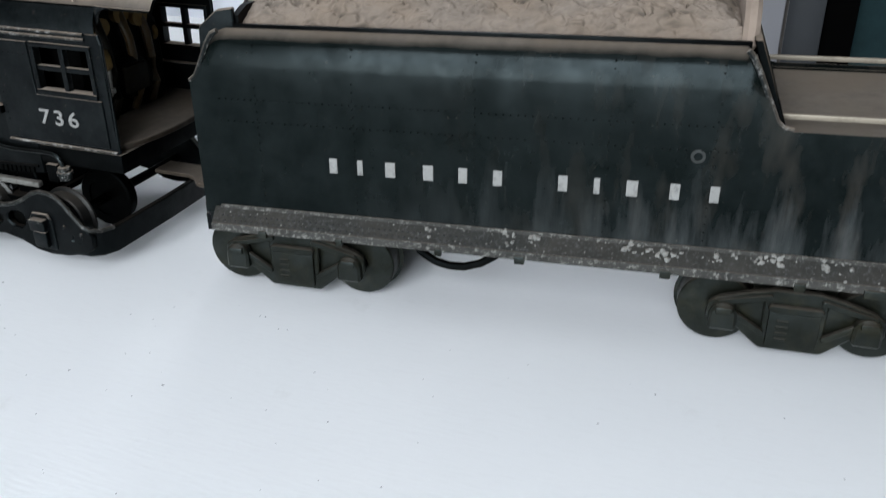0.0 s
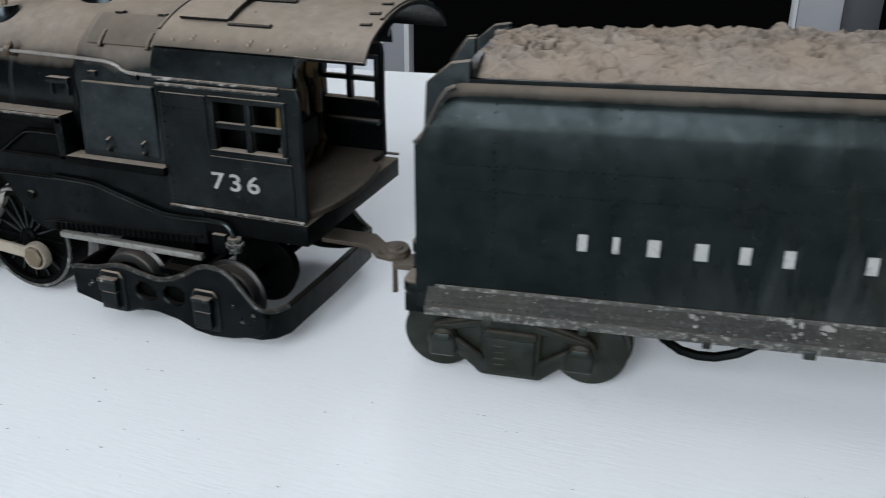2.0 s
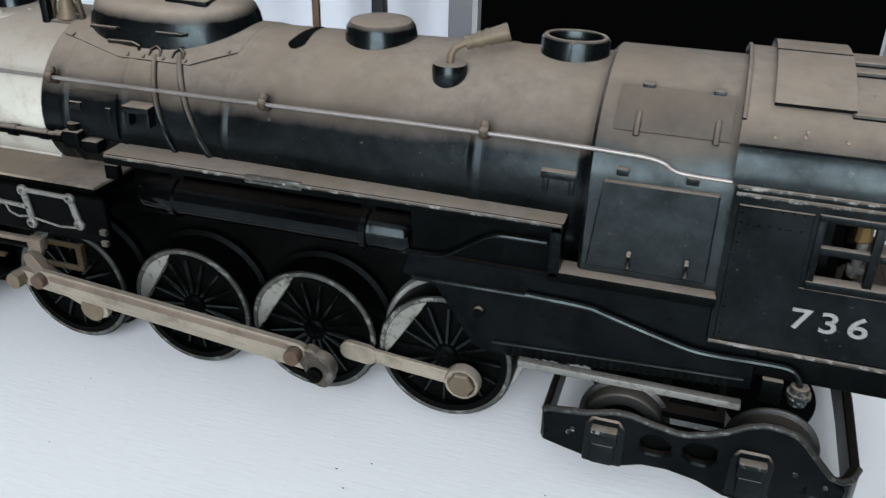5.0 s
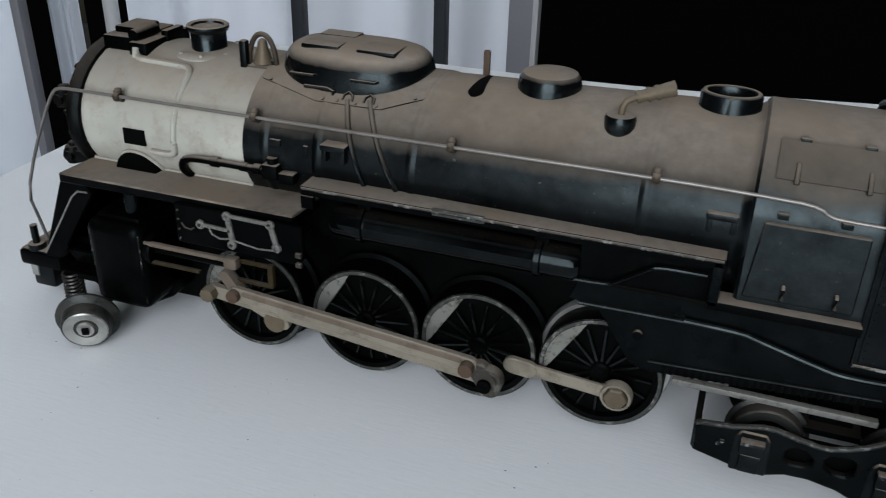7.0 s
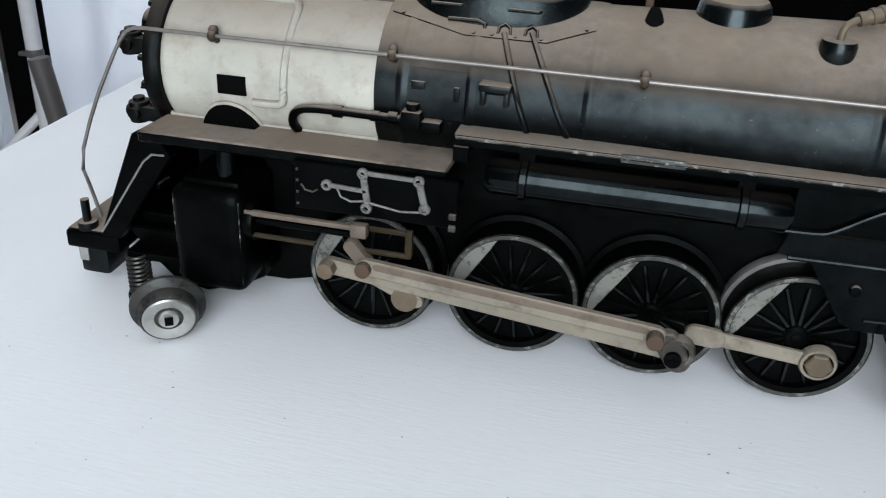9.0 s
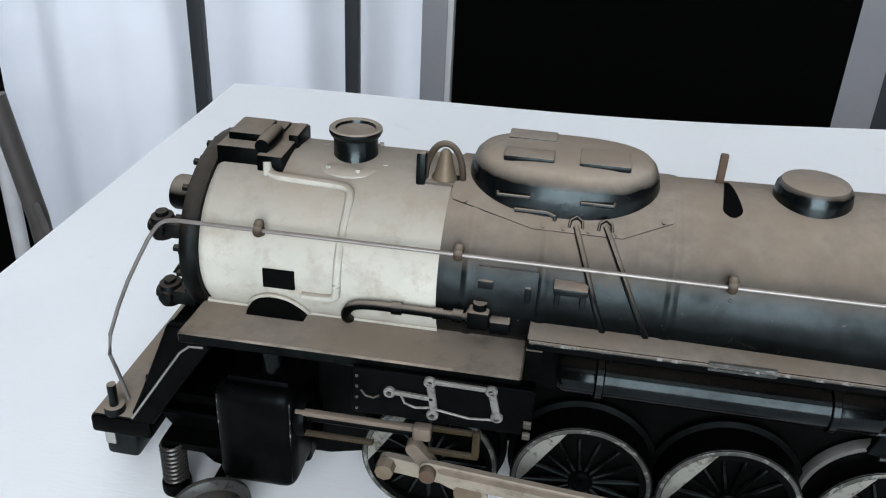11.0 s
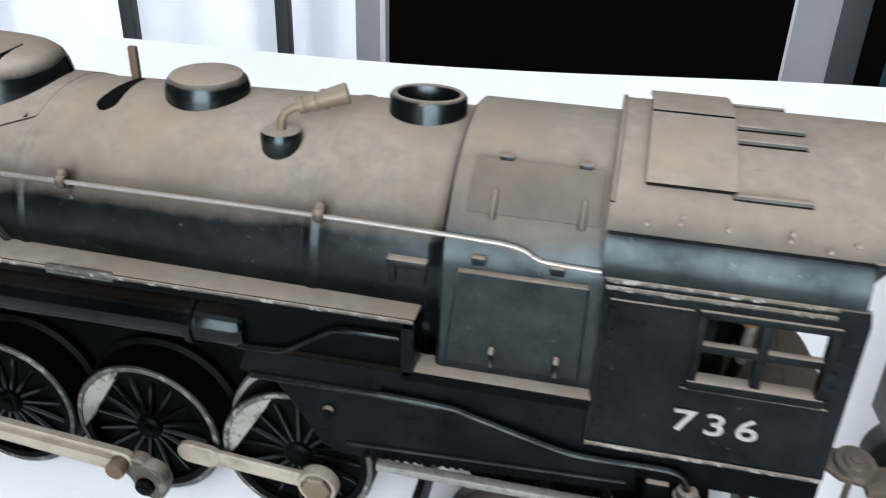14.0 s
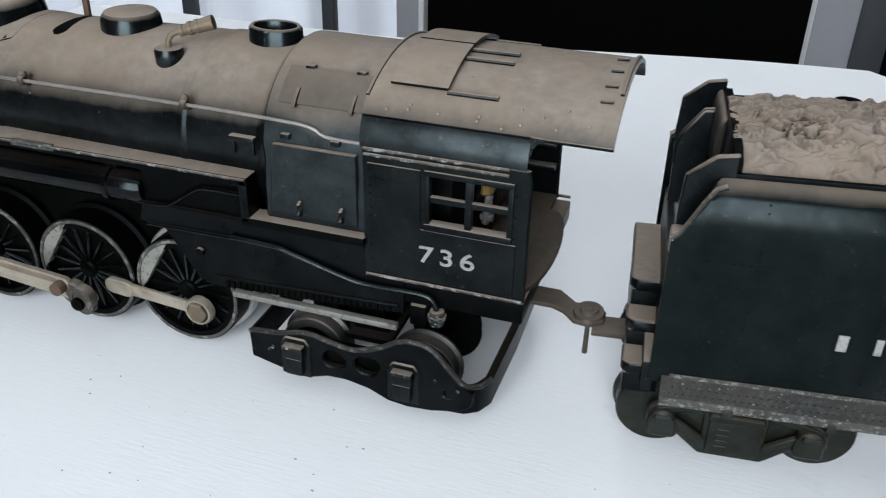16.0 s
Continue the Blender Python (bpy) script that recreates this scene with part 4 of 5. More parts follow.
part("gauge_glass", joined(cyl((12.6, -12.6, 57), (13.4, -12.4, 66.4), 1.2, 12), box(11, 15, -13.6, -11.6, 58, 60, 0.5)), LINKS, backhead, "pale water gauge")

# running boards, skirts, tanks on both sides
for sy in (-1, 1):
    def Y(a, b):
        return (min(a * sy, b * sy), max(a * sy, b * sy))
    rb = part("running_board", joined(box(-180, -54, *Y(20, 31), 66.3, 69.4, 0.5), prism([(-180, 62), (-176, 62), (-176, 66), (-180, 66)], 29 * sy, 31 * sy)), DEEPBLACK, loco, "running board with dust on top")
    part("board_edge", tube([(-179.5, 31 * sy, 68.6), (-54.4, 31 * sy, 68.6)], 0.5), EDGE, rb, "chipped edge worn to bare metal")
    part("bare_patch", box(-137, -121, *Y(30.2, 31.35), 67.4, 69.6, 0.3), RIM, rb, "pale patch where the paint is gone")
    part("board_drop", box(-57, -54.2, *Y(24, 31), 54.5, 69.2, 0.5), GLOSS, rb)
    part("lower_board", box(-57, -17.6, *Y(24, 31), 53.6, 56.4, 0.5), DEEPBLACK, loco, "lower running board with brown dust")
    part("front_board", prism([(16 * sy, 56.4), (36 * sy, 57.6), (36 * sy, 61), (16 * sy, 60)], -268.5, -180.2, 0.5, axis="x"), BOARD, loco, "front running board, dusty on top")
    pan = part("ash_pan", prism([(-93, 54), (-95, 47.5), (-86, 45.5), (-75.5, 29.5), (-71, 27.8), (-6, 32), (-6, 44), (-18, 44), (-18, 54)], *Y(27, 28.8), 0.3), GLOSS, loco, "slanted skirt plate below the firebox")
    part("rib", tube([(-92, 29 * sy, 46.8), (-60, 29 * sy, 47.2), (-44, 29 * sy, 47)], 0.75, 10), TANK, pan)
    part("lower_rib", tube([(-70, 29 * sy, 31.6), (-8, 29 * sy, 34.6)], 0.5), GLOSS, pan)
    part("pivot", disc(-74, 40, 1.5, 28.5 * sy, 30 * sy, 12), DEEPBLACK, pan)
    tagged(part("ribbing", joined(*[box(-66 + 2.1 * k, -64.9 + 2.1 * k, *Y(28.6, 29.4), 28.6 + 0.13 * k, 31.4 + 0.13 * k) for k in range(27)]), BLACKD, pan), kind="stuff")
    up = part("upper_panel", prism([(-93, 47.5), (-54.5, 47.5), (-54.5, 66.4), (-93, 66.4)], *Y(24, 27.2)), DEEPBLACK, loco)
    part("bent_pipe", tube(bent([(-96, 28 * sy, 53.5), (-86, 28.2 * sy, 53.8), (-83, 28.2 * sy, 54.6), (-74, 28.2 * sy, 61), (-71, 28.2 * sy, 62.4), (-58, 28.2 * sy, 62.4)]), 0.75, 10), TANK, up)
    part("drain_pipe", tube(bent([(-62, 29.8 * sy, 48), (-46, 29.8 * sy, 47.6), (-43, 29.8 * sy, 46.6), (-24, 30 * sy, 41.4), (-18, 30 * sy, 40.4), (-2, 30 * sy, 41), (2, 30 * sy, 40.6), (4, 30 * sy, 38.6), (4.6, 30 * sy, 35)]), 0.9, 10), SPOKE, loco, "slanting black pipe ending in an elbow")
    part("elbow", joined(cyl((4.6, 30 * sy, 31.5), (4.6, 30 * sy, 36.5), 2.2, 14, None, 0.4), cyl((4.6, 30 * sy, 33.6), (4.6, 30 * sy, 34.8), 2.8, 14)), EDGE, loco, "pale worn elbow fitting")
    part("hanger", box(-4, 1, *Y(26.5, 30), 29.5, 36.4, 0.8), DEEPBLACK, loco)
    part("foot_bar", box(-62.5, -7.5, *Y(29.2, 31.6), 27.2, 29.2, 0.4), LINKS, loco, "worn bare metal bar below the skirt")
    tank = part("air_tank", lathe([(-172, 0.1), (-171.6, 4), (-170, 5), (-163, 5), (-162.4, 5.1), (-162, 5.8), (-160.4, 5.8), (-160, 5.1), (-159, 5), (-107, 5), (-106.4, 5.1), (-106, 5.8), (-104.4, 5.8), (-104, 5.1), (-103, 5), (-94.5, 5), (-93, 4), (-92.6, 0.1)], (0, 25.5 * sy, 57.2), "x", 32), TANK, loco, "long glossy black air tank")
    for sx in (-161, -105):
        part("strap", box(sx - 2.2, sx + 2.2, *Y(21, 26), 60.5, 66.5, 0.3), DEEPBLACK, tank)

part("frame", joined(box(-232, -60, -15, 15, 22, 56), box(-180, -54, -20, 20, 47, 66.2), box(-60, -6, -12, 12, 30, 50)), BLACKD, loco, "dark inner frame between the wheels")
part("saddle", joined(box(-262, -200, -16, 16, 30, 56), prism([(-262, 30), (-190, 30), (-184, 18.5), (-236, 5.4), (-256, 5), (-264, 10)], -13, 13)), BLACKD, loco)

# driving wheels
AZ, WY = 21.2, -25.8


def driver(x, sy, first, tyre_mat):
    """One driving wheel; sy 1 looks towards -y."""
    y = WY * sy
    w = part("driving_wheel", joined(lathe([(y + 4.0 * sy, 0.1), (y + 4.0 * sy, 15.8), (y + 2.4 * sy, 15.8), (y + 2.4 * sy, 0.1)], (x, 0, AZ), "y", 40),
                                     lathe([(y + 3 * sy, 0.1), (y + 3 * sy, 3.4), (y + 0.6 * sy, 3.4), (y, 2.6), (y, 0.1)], (x, 0, AZ), "y", 20)), BLACKD, loco, "black spoked driving wheel")
    for k in range(16):
        a = 2 * math.pi * (k + first) / 16
        c, s = math.cos(a), math.sin(a)
        part("spoke", cyl((x + 2.8 * c, y + 1.9 * sy, AZ + 2.8 * s), (x + 16.4 * c, y + 1.9 * sy, AZ + 16.6 * s), 0.8, 6, 0.6), SPOKE, w)
    part("tyre", flanged(x, y, sy, AZ, 19.2, 20.7, 9.6, 15.8), tyre_mat, w, "steel tyre with its flange")
    part("rim", ring(x, y - 0.12 * sy, AZ, 19.0, 17.6, 1.0 * sy), RIM, w, "whitened rim, mottled and worn")
    p = [(x + 17.6 * math.cos(radians(a)), AZ + 17.6 * math.sin(radians(a))) for a in (range(106, 191, 6) if sy > 0 else range(-10, 75, 6))]
    part("counterweight", prism(p, *sorted((y - 0.02 * sy, y + 2.6 * sy)), 0.2), PALE, w, "dull white crescent counterweight")
    part("axle_cap", disc(x, AZ, 1.6, y - 0.3 * sy, y + 1 * sy, 16), BLACKD, w)
    if abs(x + 83.8) < 1:
        part("flange", ring(x, y + 7.2 * sy, AZ, 20.8, 18.0, 2.6 * sy), STEEL, w, "rubbed silver flange")
    return w


DX = [-203.4, -161.8, -122.8, -83.8]
for k, dx in enumerate(DX):
    driver(dx, 1, 0.31 * k, BLACKD)
    driver(dx, -1, 0.2 * k, BLACKD)

# cylinders, guides, crosshead, rods and valve gear
for sy in (-1, 1):
    def Y(a, b):
        return (min(a * sy, b * sy), max(a * sy, b * sy))
    cy = part("cylinder", joined(box(-260, -238, *Y(12, 38), 14, 46.5, 4.5, 4), box(-257, -240, *Y(14, 34), 45, 48, 1.2)), UNDUSTED, loco, "rounded black cylinder casting")
    part("end_cover", cyl((-238.5, 31 * sy, 36.5), (-235.4, 31 * sy, 36.5), 6.2, 24, None, 0.8), UNDUSTED, cy)
    for ex, ez in ((-258.9, 18), (-239.1, 17)):
        part("edge_wear", tube([(ex, 36.9 * sy, ez), (ex, 36.95 * sy, 32), (ex, 36.9 * sy, 43.4)], 0.22), EDGE, cy, "corner rubbed to bare metal")
    part("steam_pipe", cyl((-246, 29 * sy, 48), (-246, 28 * sy, 57), 2.8, 20), TANK, cy, "short glossy steam pipe")
    part("pipe_flange", cyl((-246, 27 * sy, 47.6), (-246, 27 * sy, 49), 3.3, 16), UNDUSTED, cy)
    vp = part("valve_plate", prism([(-222, 59.2), (-176.4, 59.2), (-176.4, 47.5), (-179, 45.4), (-222, 45.4)], *Y(36.2, 38.2), 0.4), UNDUSTED, loco, "black valve gear plate with pale moulded links")
    part("plate_top", box(-222, -176.4, *Y(30.6, 37.8), 55.4, 57.0, 0.5), UNDUSTED, vp)
    for p, q, w in (((-202.2, 58.4), (-201, 50.4), 0.95), ((-202.2, 58.4), (-187, 58.2), 0.6), ((-187, 58.2), (-185.2, 50.6), 0.95), ((-211, 53.6), (-201.6, 53.2), 0.6)):
        part("link", link(p, q, w, *Y(38.0, 39.0)), LINKS, vp, "dull silver moulded link")
    for px, pz in ((-212.2, 53.6), (-201.2, 48.4), (-185.2, 50.4), (-187, 58.0), (-202.2, 58.2)):
        part("pin", ring(px, 39.4 * sy, pz, 1.55, 0.7, -1.2 * sy, 20), LINKS, vp)
    part("raised_line", tube([(-209.4, 38.3 * sy, 53), (-208.4, 38.3 * sy, 50.6), (-205.6, 38.3 * sy, 49.6), (-202, 38.3 * sy, 50.2), (-198.6, 38.3 * sy, 49.6), (-192, 38.3 * sy, 48.6), (-186, 38.3 * sy, 49.2)], 0.35), LINKS, vp)
    part("raised_line", tube([(-219.6, 38.3 * sy, 52.8), (-218.4, 38.3 * sy, 51.2), (-216.4, 38.3 * sy, 50.8), (-214.8, 38.3 * sy, 51.8)], 0.3), IRON, vp)
    for rz in (47, 50.4, 53.8, 57):
        part("rivet", cyl((-220.6, 38 * sy, rz), (-220.6, 38.6 * sy, rz), 0.4, 6), IRON, vp)
    part("end_bolts", joined(box(-178.6, -176.6, *Y(38, 39.4), 48.6, 50.2, 0.3), box(-178.6, -176.6, *Y(38, 39.4), 45.2, 46.8, 0.3)), IRON, vp)
    part("guide_bar", box(-238, -204.5, *Y(34.2, 36.0), 39.6, 41.0, 0.3), ROD, loco, "dull metal crosshead guide bar")
    part("guide_bar", box(-238, -217, *Y(34.2, 36.0), 33, 33.9, 0.3), OLIVE, loco)
    part("piston_rod", cyl((-238, 33 * sy, 37), (-204, 33 * sy, 37), 1.0, 10), BLACKD, loco)
    part("crosshead", joined(box(-206.4, -201.6, *Y(34, 37.4), 38, 42, 0.8), link((-206, 35.6), (-201.5, 30.4), 1.9, *Y(35, 38.4))), ROD, loco, "grimy crosshead casting")
    part("guide_yoke", joined(box(-206, -189.4, *Y(33, 34.2), 39.2, 40.6, 0.3), box(-191, -189, *Y(34, 36), 33.8, 41.6, 0.3), box(-204, -189.2, *Y(34.4, 36), 33.2, 34.4, 0.3)), OLIVE, loco)
    sr = part("side_rod", joined(link((-213.4, 26.8), (-116, 16.4), 2.4, *Y(32.6, 35.4), 0.4), link((-204, 25.6), (-188, 18.4), 2.1, *Y(31.4, 33.4))), RODPALE, loco, "pale nickel side rod")
    part("bolt", lathe([(35.4 * sy, 0.1), (35.4 * sy, 2.7), (38.6 * sy, 2.5), (39 * sy, 0.1)], (-213.4, 0, 26.8), "y", 8), BRONZE, sr)
    part("bolt", disc(-191.4, 18.6, 3.9, *Y(30.6, 33.6), 20), BRONZE, sr)
    mr = part("main_rod", link((-201.6, 30.6), (-121, 23.6), 2.5, *Y(37.2, 39.8), 0.5), RODPALE, loco, "brown fluted main rod, dusty on top")
    part("flute", link((-198, 31.3), (-124, 24.9), 1.15, *Y(39.0, 39.95), 0.3), ROD, mr, "brown dirty upper half of the rod")
    part("bolt", disc(-201.4, 30.6, 2.2, *Y(39.4, 42), 14), RUST, mr)
    part("bolt", disc(-121.4, 23.4, 2.3, *Y(39.4, 43), 14), RUST, mr)
    cr = part("crank", joined(link((-118, 21.6), (-114.6, 16.4), 3.4, *Y(36, 39.6), 0.5), ring(-115, 39.9 * sy, 19.4, 4.6, 3.0, -3 * sy, 24)), IRON, loco, "grimy eccentric crank")
    part("screw", joined(disc(-116, 17.6, 2.3, *Y(39.5, 41), 18), box(-117.3, -114.7, *Y(40.9, 41.2), 17.35, 17.85), box(-116.25, -115.75, *Y(40.9, 41.25), 16.4, 18.8)), BLACKD, cr)
    rr = part("rear_rod", joined(link((-110.4, 19.6), (-82, 17.2), 2.1, *Y(27.4, 29.2), 0.4), link((-110.4, 19.6), (-105, 19.1), 2.9, *Y(27.4, 29.6), 0.4), ring(-77.7, 30 * sy, 16.6, 5.0, 3.9, -2.8 * sy, 28)), RODPALE, loco, "pale nickel rear side rod")
    part("hex_bolt", lathe([(26 * sy, 0.1), (26 * sy, 3.9), (30.6 * sy, 3.7), (31.0 * sy, 3.2), (31.0 * sy, 0.1)], (-77.7, 0, 16.6), "y", 6), BRONZE, rr, "tan hexagonal bolt head")

# trailing truck
placed = as_is
tt = part("trailing_truck", joined(
    box(-26, -10, -30, 30, 19.6, 21.6, 0.3),
    *[prism([(-53.7, 11), (-48, 9.6), (-43.7, 8.6), (-38, 7.0), (-33.7, 7.4), (-28, 9.4), (-22, 9.6), (-14.5, 8.2), (-8.1, 5.4), (-2, 4.6), (6, 5.2), (10, 6.2), (15, 7.4), (18.5, 10), (18.8, 14.8), (17.2, 16.2), (14.7, 17.8), (11.4, 21.6), (7.9, 25.8), (5, 28), (1.8, 28.8), (-2, 28.8), (-5.4, 27.6), (-9.6, 24.8), (-14, 22.8), (-18, 21.6), (-21, 21.4), (-26.3, 22.4), (-32.6, 23.8), (-36, 23.8), (-43.8, 21.8), (-52.8, 20.8), (-54, 19.6)], *sorted((35.4 * q, 38 * q)), 0.5,
            holes=[[(-29.2, 17.6), (-27.4, 19.4), (-24.6, 19.4), (-21.6, 16.8), (-21.6, 15.0), (-23.6, 13.8), (-27.5, 13.6), (-29.2, 15.2)], [(-19.0, 17.6), (-17.2, 19.4), (-12.8, 19.8), (-10.8, 18.6), (-10.8, 15.6), (-13, 13.6), (-16.4, 13.8), (-18.8, 15.4)], [(9.4, 12), (13.0, 11.6), (13.6, 13.2), (10, 13.8)]]) for q in (-1, 1)],
    prism([(10, -38), (16, -37.6), (20, -35), (22.4, -30), (23, 0), (22.4, 30), (20, 35), (16, 37.6), (10, 38), (10, 35.6), (15, 35), (18, 33), (20, 29), (20.4, 0), (20, -29), (18, -33), (15, -35), (10, -35.6)], 6.4, 15.8, 0.4, axis="z"),
    prism([(-37, 11), (-37, 21), (37, 21), (37, 11)], -54.2, -52.4, 0.5, axis="x"),
    box(-22, -12, -12, 12, 22, 34, 1)), GLOSS, loco, "black trailing truck frame with a cross bar")
for q in (-1, 1):
    part("top_flange", tube([(-53.8, 37.2 * q, 20.2), (-52.8, 37.4 * q, 20.9), (-43.8, 37.6 * q, 21.9), (-36, 37.6 * q, 23.9), (-32.6, 37.6 * q, 23.9), (-26.3, 37.6 * q, 22.5), (-21, 37.6 * q, 21.5), (-18, 37.6 * q, 21.7), (-14, 37.6 * q, 22.9), (-9.6, 37.6 * q, 24.9), (-5.4, 37.6 * q, 27.7), (-2, 37.6 * q, 28.9), (1.8, 37.6 * q, 28.9), (5, 37.6 * q, 28.1), (7.9, 37.6 * q, 25.9), (11.4, 37.6 * q, 21.7), (14.7, 37.4 * q, 17.9), (17, 36.8 * q, 16.4), (20, 34.6 * q, 16), (22, 30 * q, 16)], 0.85), GREYEDGE, tt, "frame edge worn grey")
    for jx, jz in ((-38, 8.2), (-2.8, 7.4)):
        jb = part("journal_box", joined(prism([(jx - 5.0, jz - 0.4), (jx + 5.0, jz - 0.4), (jx + 5.0, jz + 11), (jx + 3.4, jz + 13.6), (jx - 3.4, jz + 13.6), (jx - 5.0, jz + 11)], *sorted((37.6 * q, 38.7 * q)), 0.4), box(jx - 2.9, jx + 2.9, *sorted((38.4 * q, 40.6 * q)), jz + 1, jz + 7, 0.7), box(jx - 3.4, jx + 3.4, *sorted((38.2 * q, 41 * q)), jz + 7.2, jz + 11.6, 0.7)), BLACK, tt)
        part("lid_edge", box(jx - 3.2, jx + 3.2, *sorted((38.4 * q, 41.2 * q)), jz + 10.6, jz + 11.8, 0.3), EDGE, jb)
    for bx, bz in ((-47, 15.4), (-46, 16.6), (7, 17), (14, 15)):
        part("rivet", cyl((bx, 37.6 * q, bz), (bx, 38.5 * q, bz), 0.6, 8), EDGE, tt)
part("hole_backing", box(-31, -9, -34.9, -34.2, 12, 21.2), BLACKD, tt)
for wx in (-34.4, 1.4):
    for q, wy in ((1, -33.4), (-1, -4.0)):
        w = part("truck_wheel", flanged(wx, wy, q, 16.0, 10.4, 11.6, 6.0, 7.4, 44), BLACKSTEEL if q > 0 else BLACKD, tt, "dark steel truck wheel with a flange")
        part("hub", lathe([(wy + 1.0 * q, 0.1), (wy + 1.0 * q, 3), (wy + 2.4 * q, 8.2), (wy + 5.4 * q, 8.2), (wy + 5.4 * q, 0.1)], (wx, 0, 16.0), "y", 24), BLACKD, w)
    part("axle", cyl((wx, -36, 16.0), (wx, 36, 16.0), 1.8, 10), BLACKD, tt)
part("bolster", joined(prism([(-24, 21), (-12, 21), (-13, 26), (-15, 33), (-21, 33), (-23, 26)], -26, 26, 0.5)), UNDUSTED, tt, "grimy brown truck bolster")

# pilot end
placed = broad
pil = part("pilot", joined(box(-303.5, -285, -27, 27, 14.6, 20.6, 1.2), prism([(-276, 56), (-268, 56), (-264, 50), (-284, 20.4), (-291, 20.4)], -27, -23.5, 0.4), prism([(-276, 56), (-268, 56), (-264, 50), (-284, 20.4), (-291, 20.4)], 23.5, 27, 0.4),
                          box(-290, -262, -20, 20, 24, 27), prism([(-276, 55), (-272, 55), (-288, 20.4), (-292, 20.4)], -24, 24)), UNDUSTED, loco, "black pilot casting with sloping braces")
part("deck_plate", box(-302.6, -284, -26.2, 26.2, 20.3, 21.2, 0.3), BLACK, pil, "pilot deck under brown dust")
part("brace_edge", tube([(-266, -27.2, 50.4), (-270, -27.2, 50.2), (-273, -27.2, 47.6), (-290, -27.2, 22)], 0.35), STEEL, pil, "brace edge worn to bare metal")
part("flag_post", joined(cyl((-297, -24, 20.6), (-297, -24, 23.4), 3.0, 16, None, 0.4), cyl((-297, -24, 23), (-297, -24, 30.6), 1.3, 12)), BLACK, pil)
part("flag_post", joined(cyl((-294, 22, 20.6), (-294, 22, 23.4), 3.0, 16, None, 0.4), cyl((-294, 22, 23), (-294, 22, 30.6), 1.3, 12)), BLACK, pil)
part("deck_lug", joined(box(-293, -287, -15, -8, 20, 27, 1.5), box(-289, -283, -7, 0, 22, 29, 1.2)), BLACK, pil, "dusty lug on the pilot deck")
part("coupler", joined(box(-301, -291, -25, -14, 5, 14.8, 1.5), box(-300, -296, -24, -16, 8, 14.8, 0.5)), BLACK, pil)
part("coupler_plate", box(-300.6, -297.4, -25.6, -22.4, 9.6, 14.6, 0.3), STEEL, pil)
pt = part("pilot_truck", joined(box(-285, -235, -12, -4, 10, 14, 0.8), prism([(-284, 24), (-238, 24), (-238, 13), (-246, 8.5), (-258, 4.5), (-268, 6.5), (-276, 14)], -24, -13, 0.6), cyl((-262.5, -40, 9.5), (-262.5, 0, 9.5), 1.5, 10)), UNDUSTED, loco, "black pilot truck frame")


def pilot_wheel(centre, turn, tip):
    """A small flanged wheel whose bright face looks out along its own -y."""
    m = Matrix.LocRotScale(Vector(centre), Euler((radians(tip), 0, radians(turn))), None)
    def put(bm):
        bmesh.ops.transform(bm, matrix=m, verts=bm.verts[:])
        return bm
    w = part("pilot_wheel", put(lathe([(0.6, 7.0), (0.4, 8.0), (1, 8.4), (4.6, 8.5), (5.4, 10.2), (6.0, 10.9), (7.0, 10.9), (7.6, 10.4), (7.6, 0.1)], (0, 0, 0), "y", 48)), TYRE, pt, "dark flanged pilot wheel")
    part("wheel_face", put(lathe([(2, 7.5), (0.2, 7.5), (-0.2, 7.1), (0.2, 5.4), (0.9, 3.2), (-0.2, 2.8), (-0.2, 0.1)], (0, 0, 0), "y", 36)), STEEL, w, "bright steel wheel face")
    part("axle_end", put(box(-1.2, 1.2, -1.3, 1, -1.2, 1.2, 0.2)), BLACKD, w)


pilot_wheel((-257.4, -48.6, 8.7), 30, 10)
pilot_wheel((-262, 12, 12.2), 180, 0)


def coil(x, y, z0, z1, r, turns, wire):
    n = turns * 14
    return tube([(x + r * math.cos(2 * math.pi * k / 14), y + r * math.sin(2 * math.pi * k / 14), z0 + (z1 - z0) * k / n) for k in range(n + 1)], wire, 6)


part("spring", coil(-277, -30, 4.5, 18, 3.3, 9, 0.5), BLACKSTEEL, pt, "coil spring under the pilot")
part("spring_seat", joined(cyl((-277, -30, 0.6), (-277, -30, 4.6), 4.2, 18, None, 0.6), cyl((-277, -30, 4), (-277, -30, 17), 1.6, 10), box(-280, -262, -31, -8, 16.5, 19, 0.5)), BLACKD, pt)

# drawbar and its pin
bar = part("drawbar", prism([(18, -4), (33, -4), (37, -5.5), (41, -9), (46, -9.6), (50, -7), (50, -2.6), (46, 0), (40, -0.6), (34, 4), (18, 4)], 24.5, 26, 0.2, axis="z"), BARIRON, loco, "brown flat drawbar hooked to the tender")
part("coupling_pin", joined(cyl((45, -4.6, 11), (45, -4.6, 27), 0.9, 12, 0.7), cyl((45, -4.6, 26), (45, -4.6, 28.0), 1.4, 14, None, 0.3)), BARIRON, bar)
part("hook_ring", lathe([(26, 1.0), (26, 5.0), (26.9, 4.6), (26.9, 3.0), (27.6, 2.6), (27.6, 1.4), (26.9, 1.0)], (45, -4.6, 0), "z", 20), BARIRON, bar)


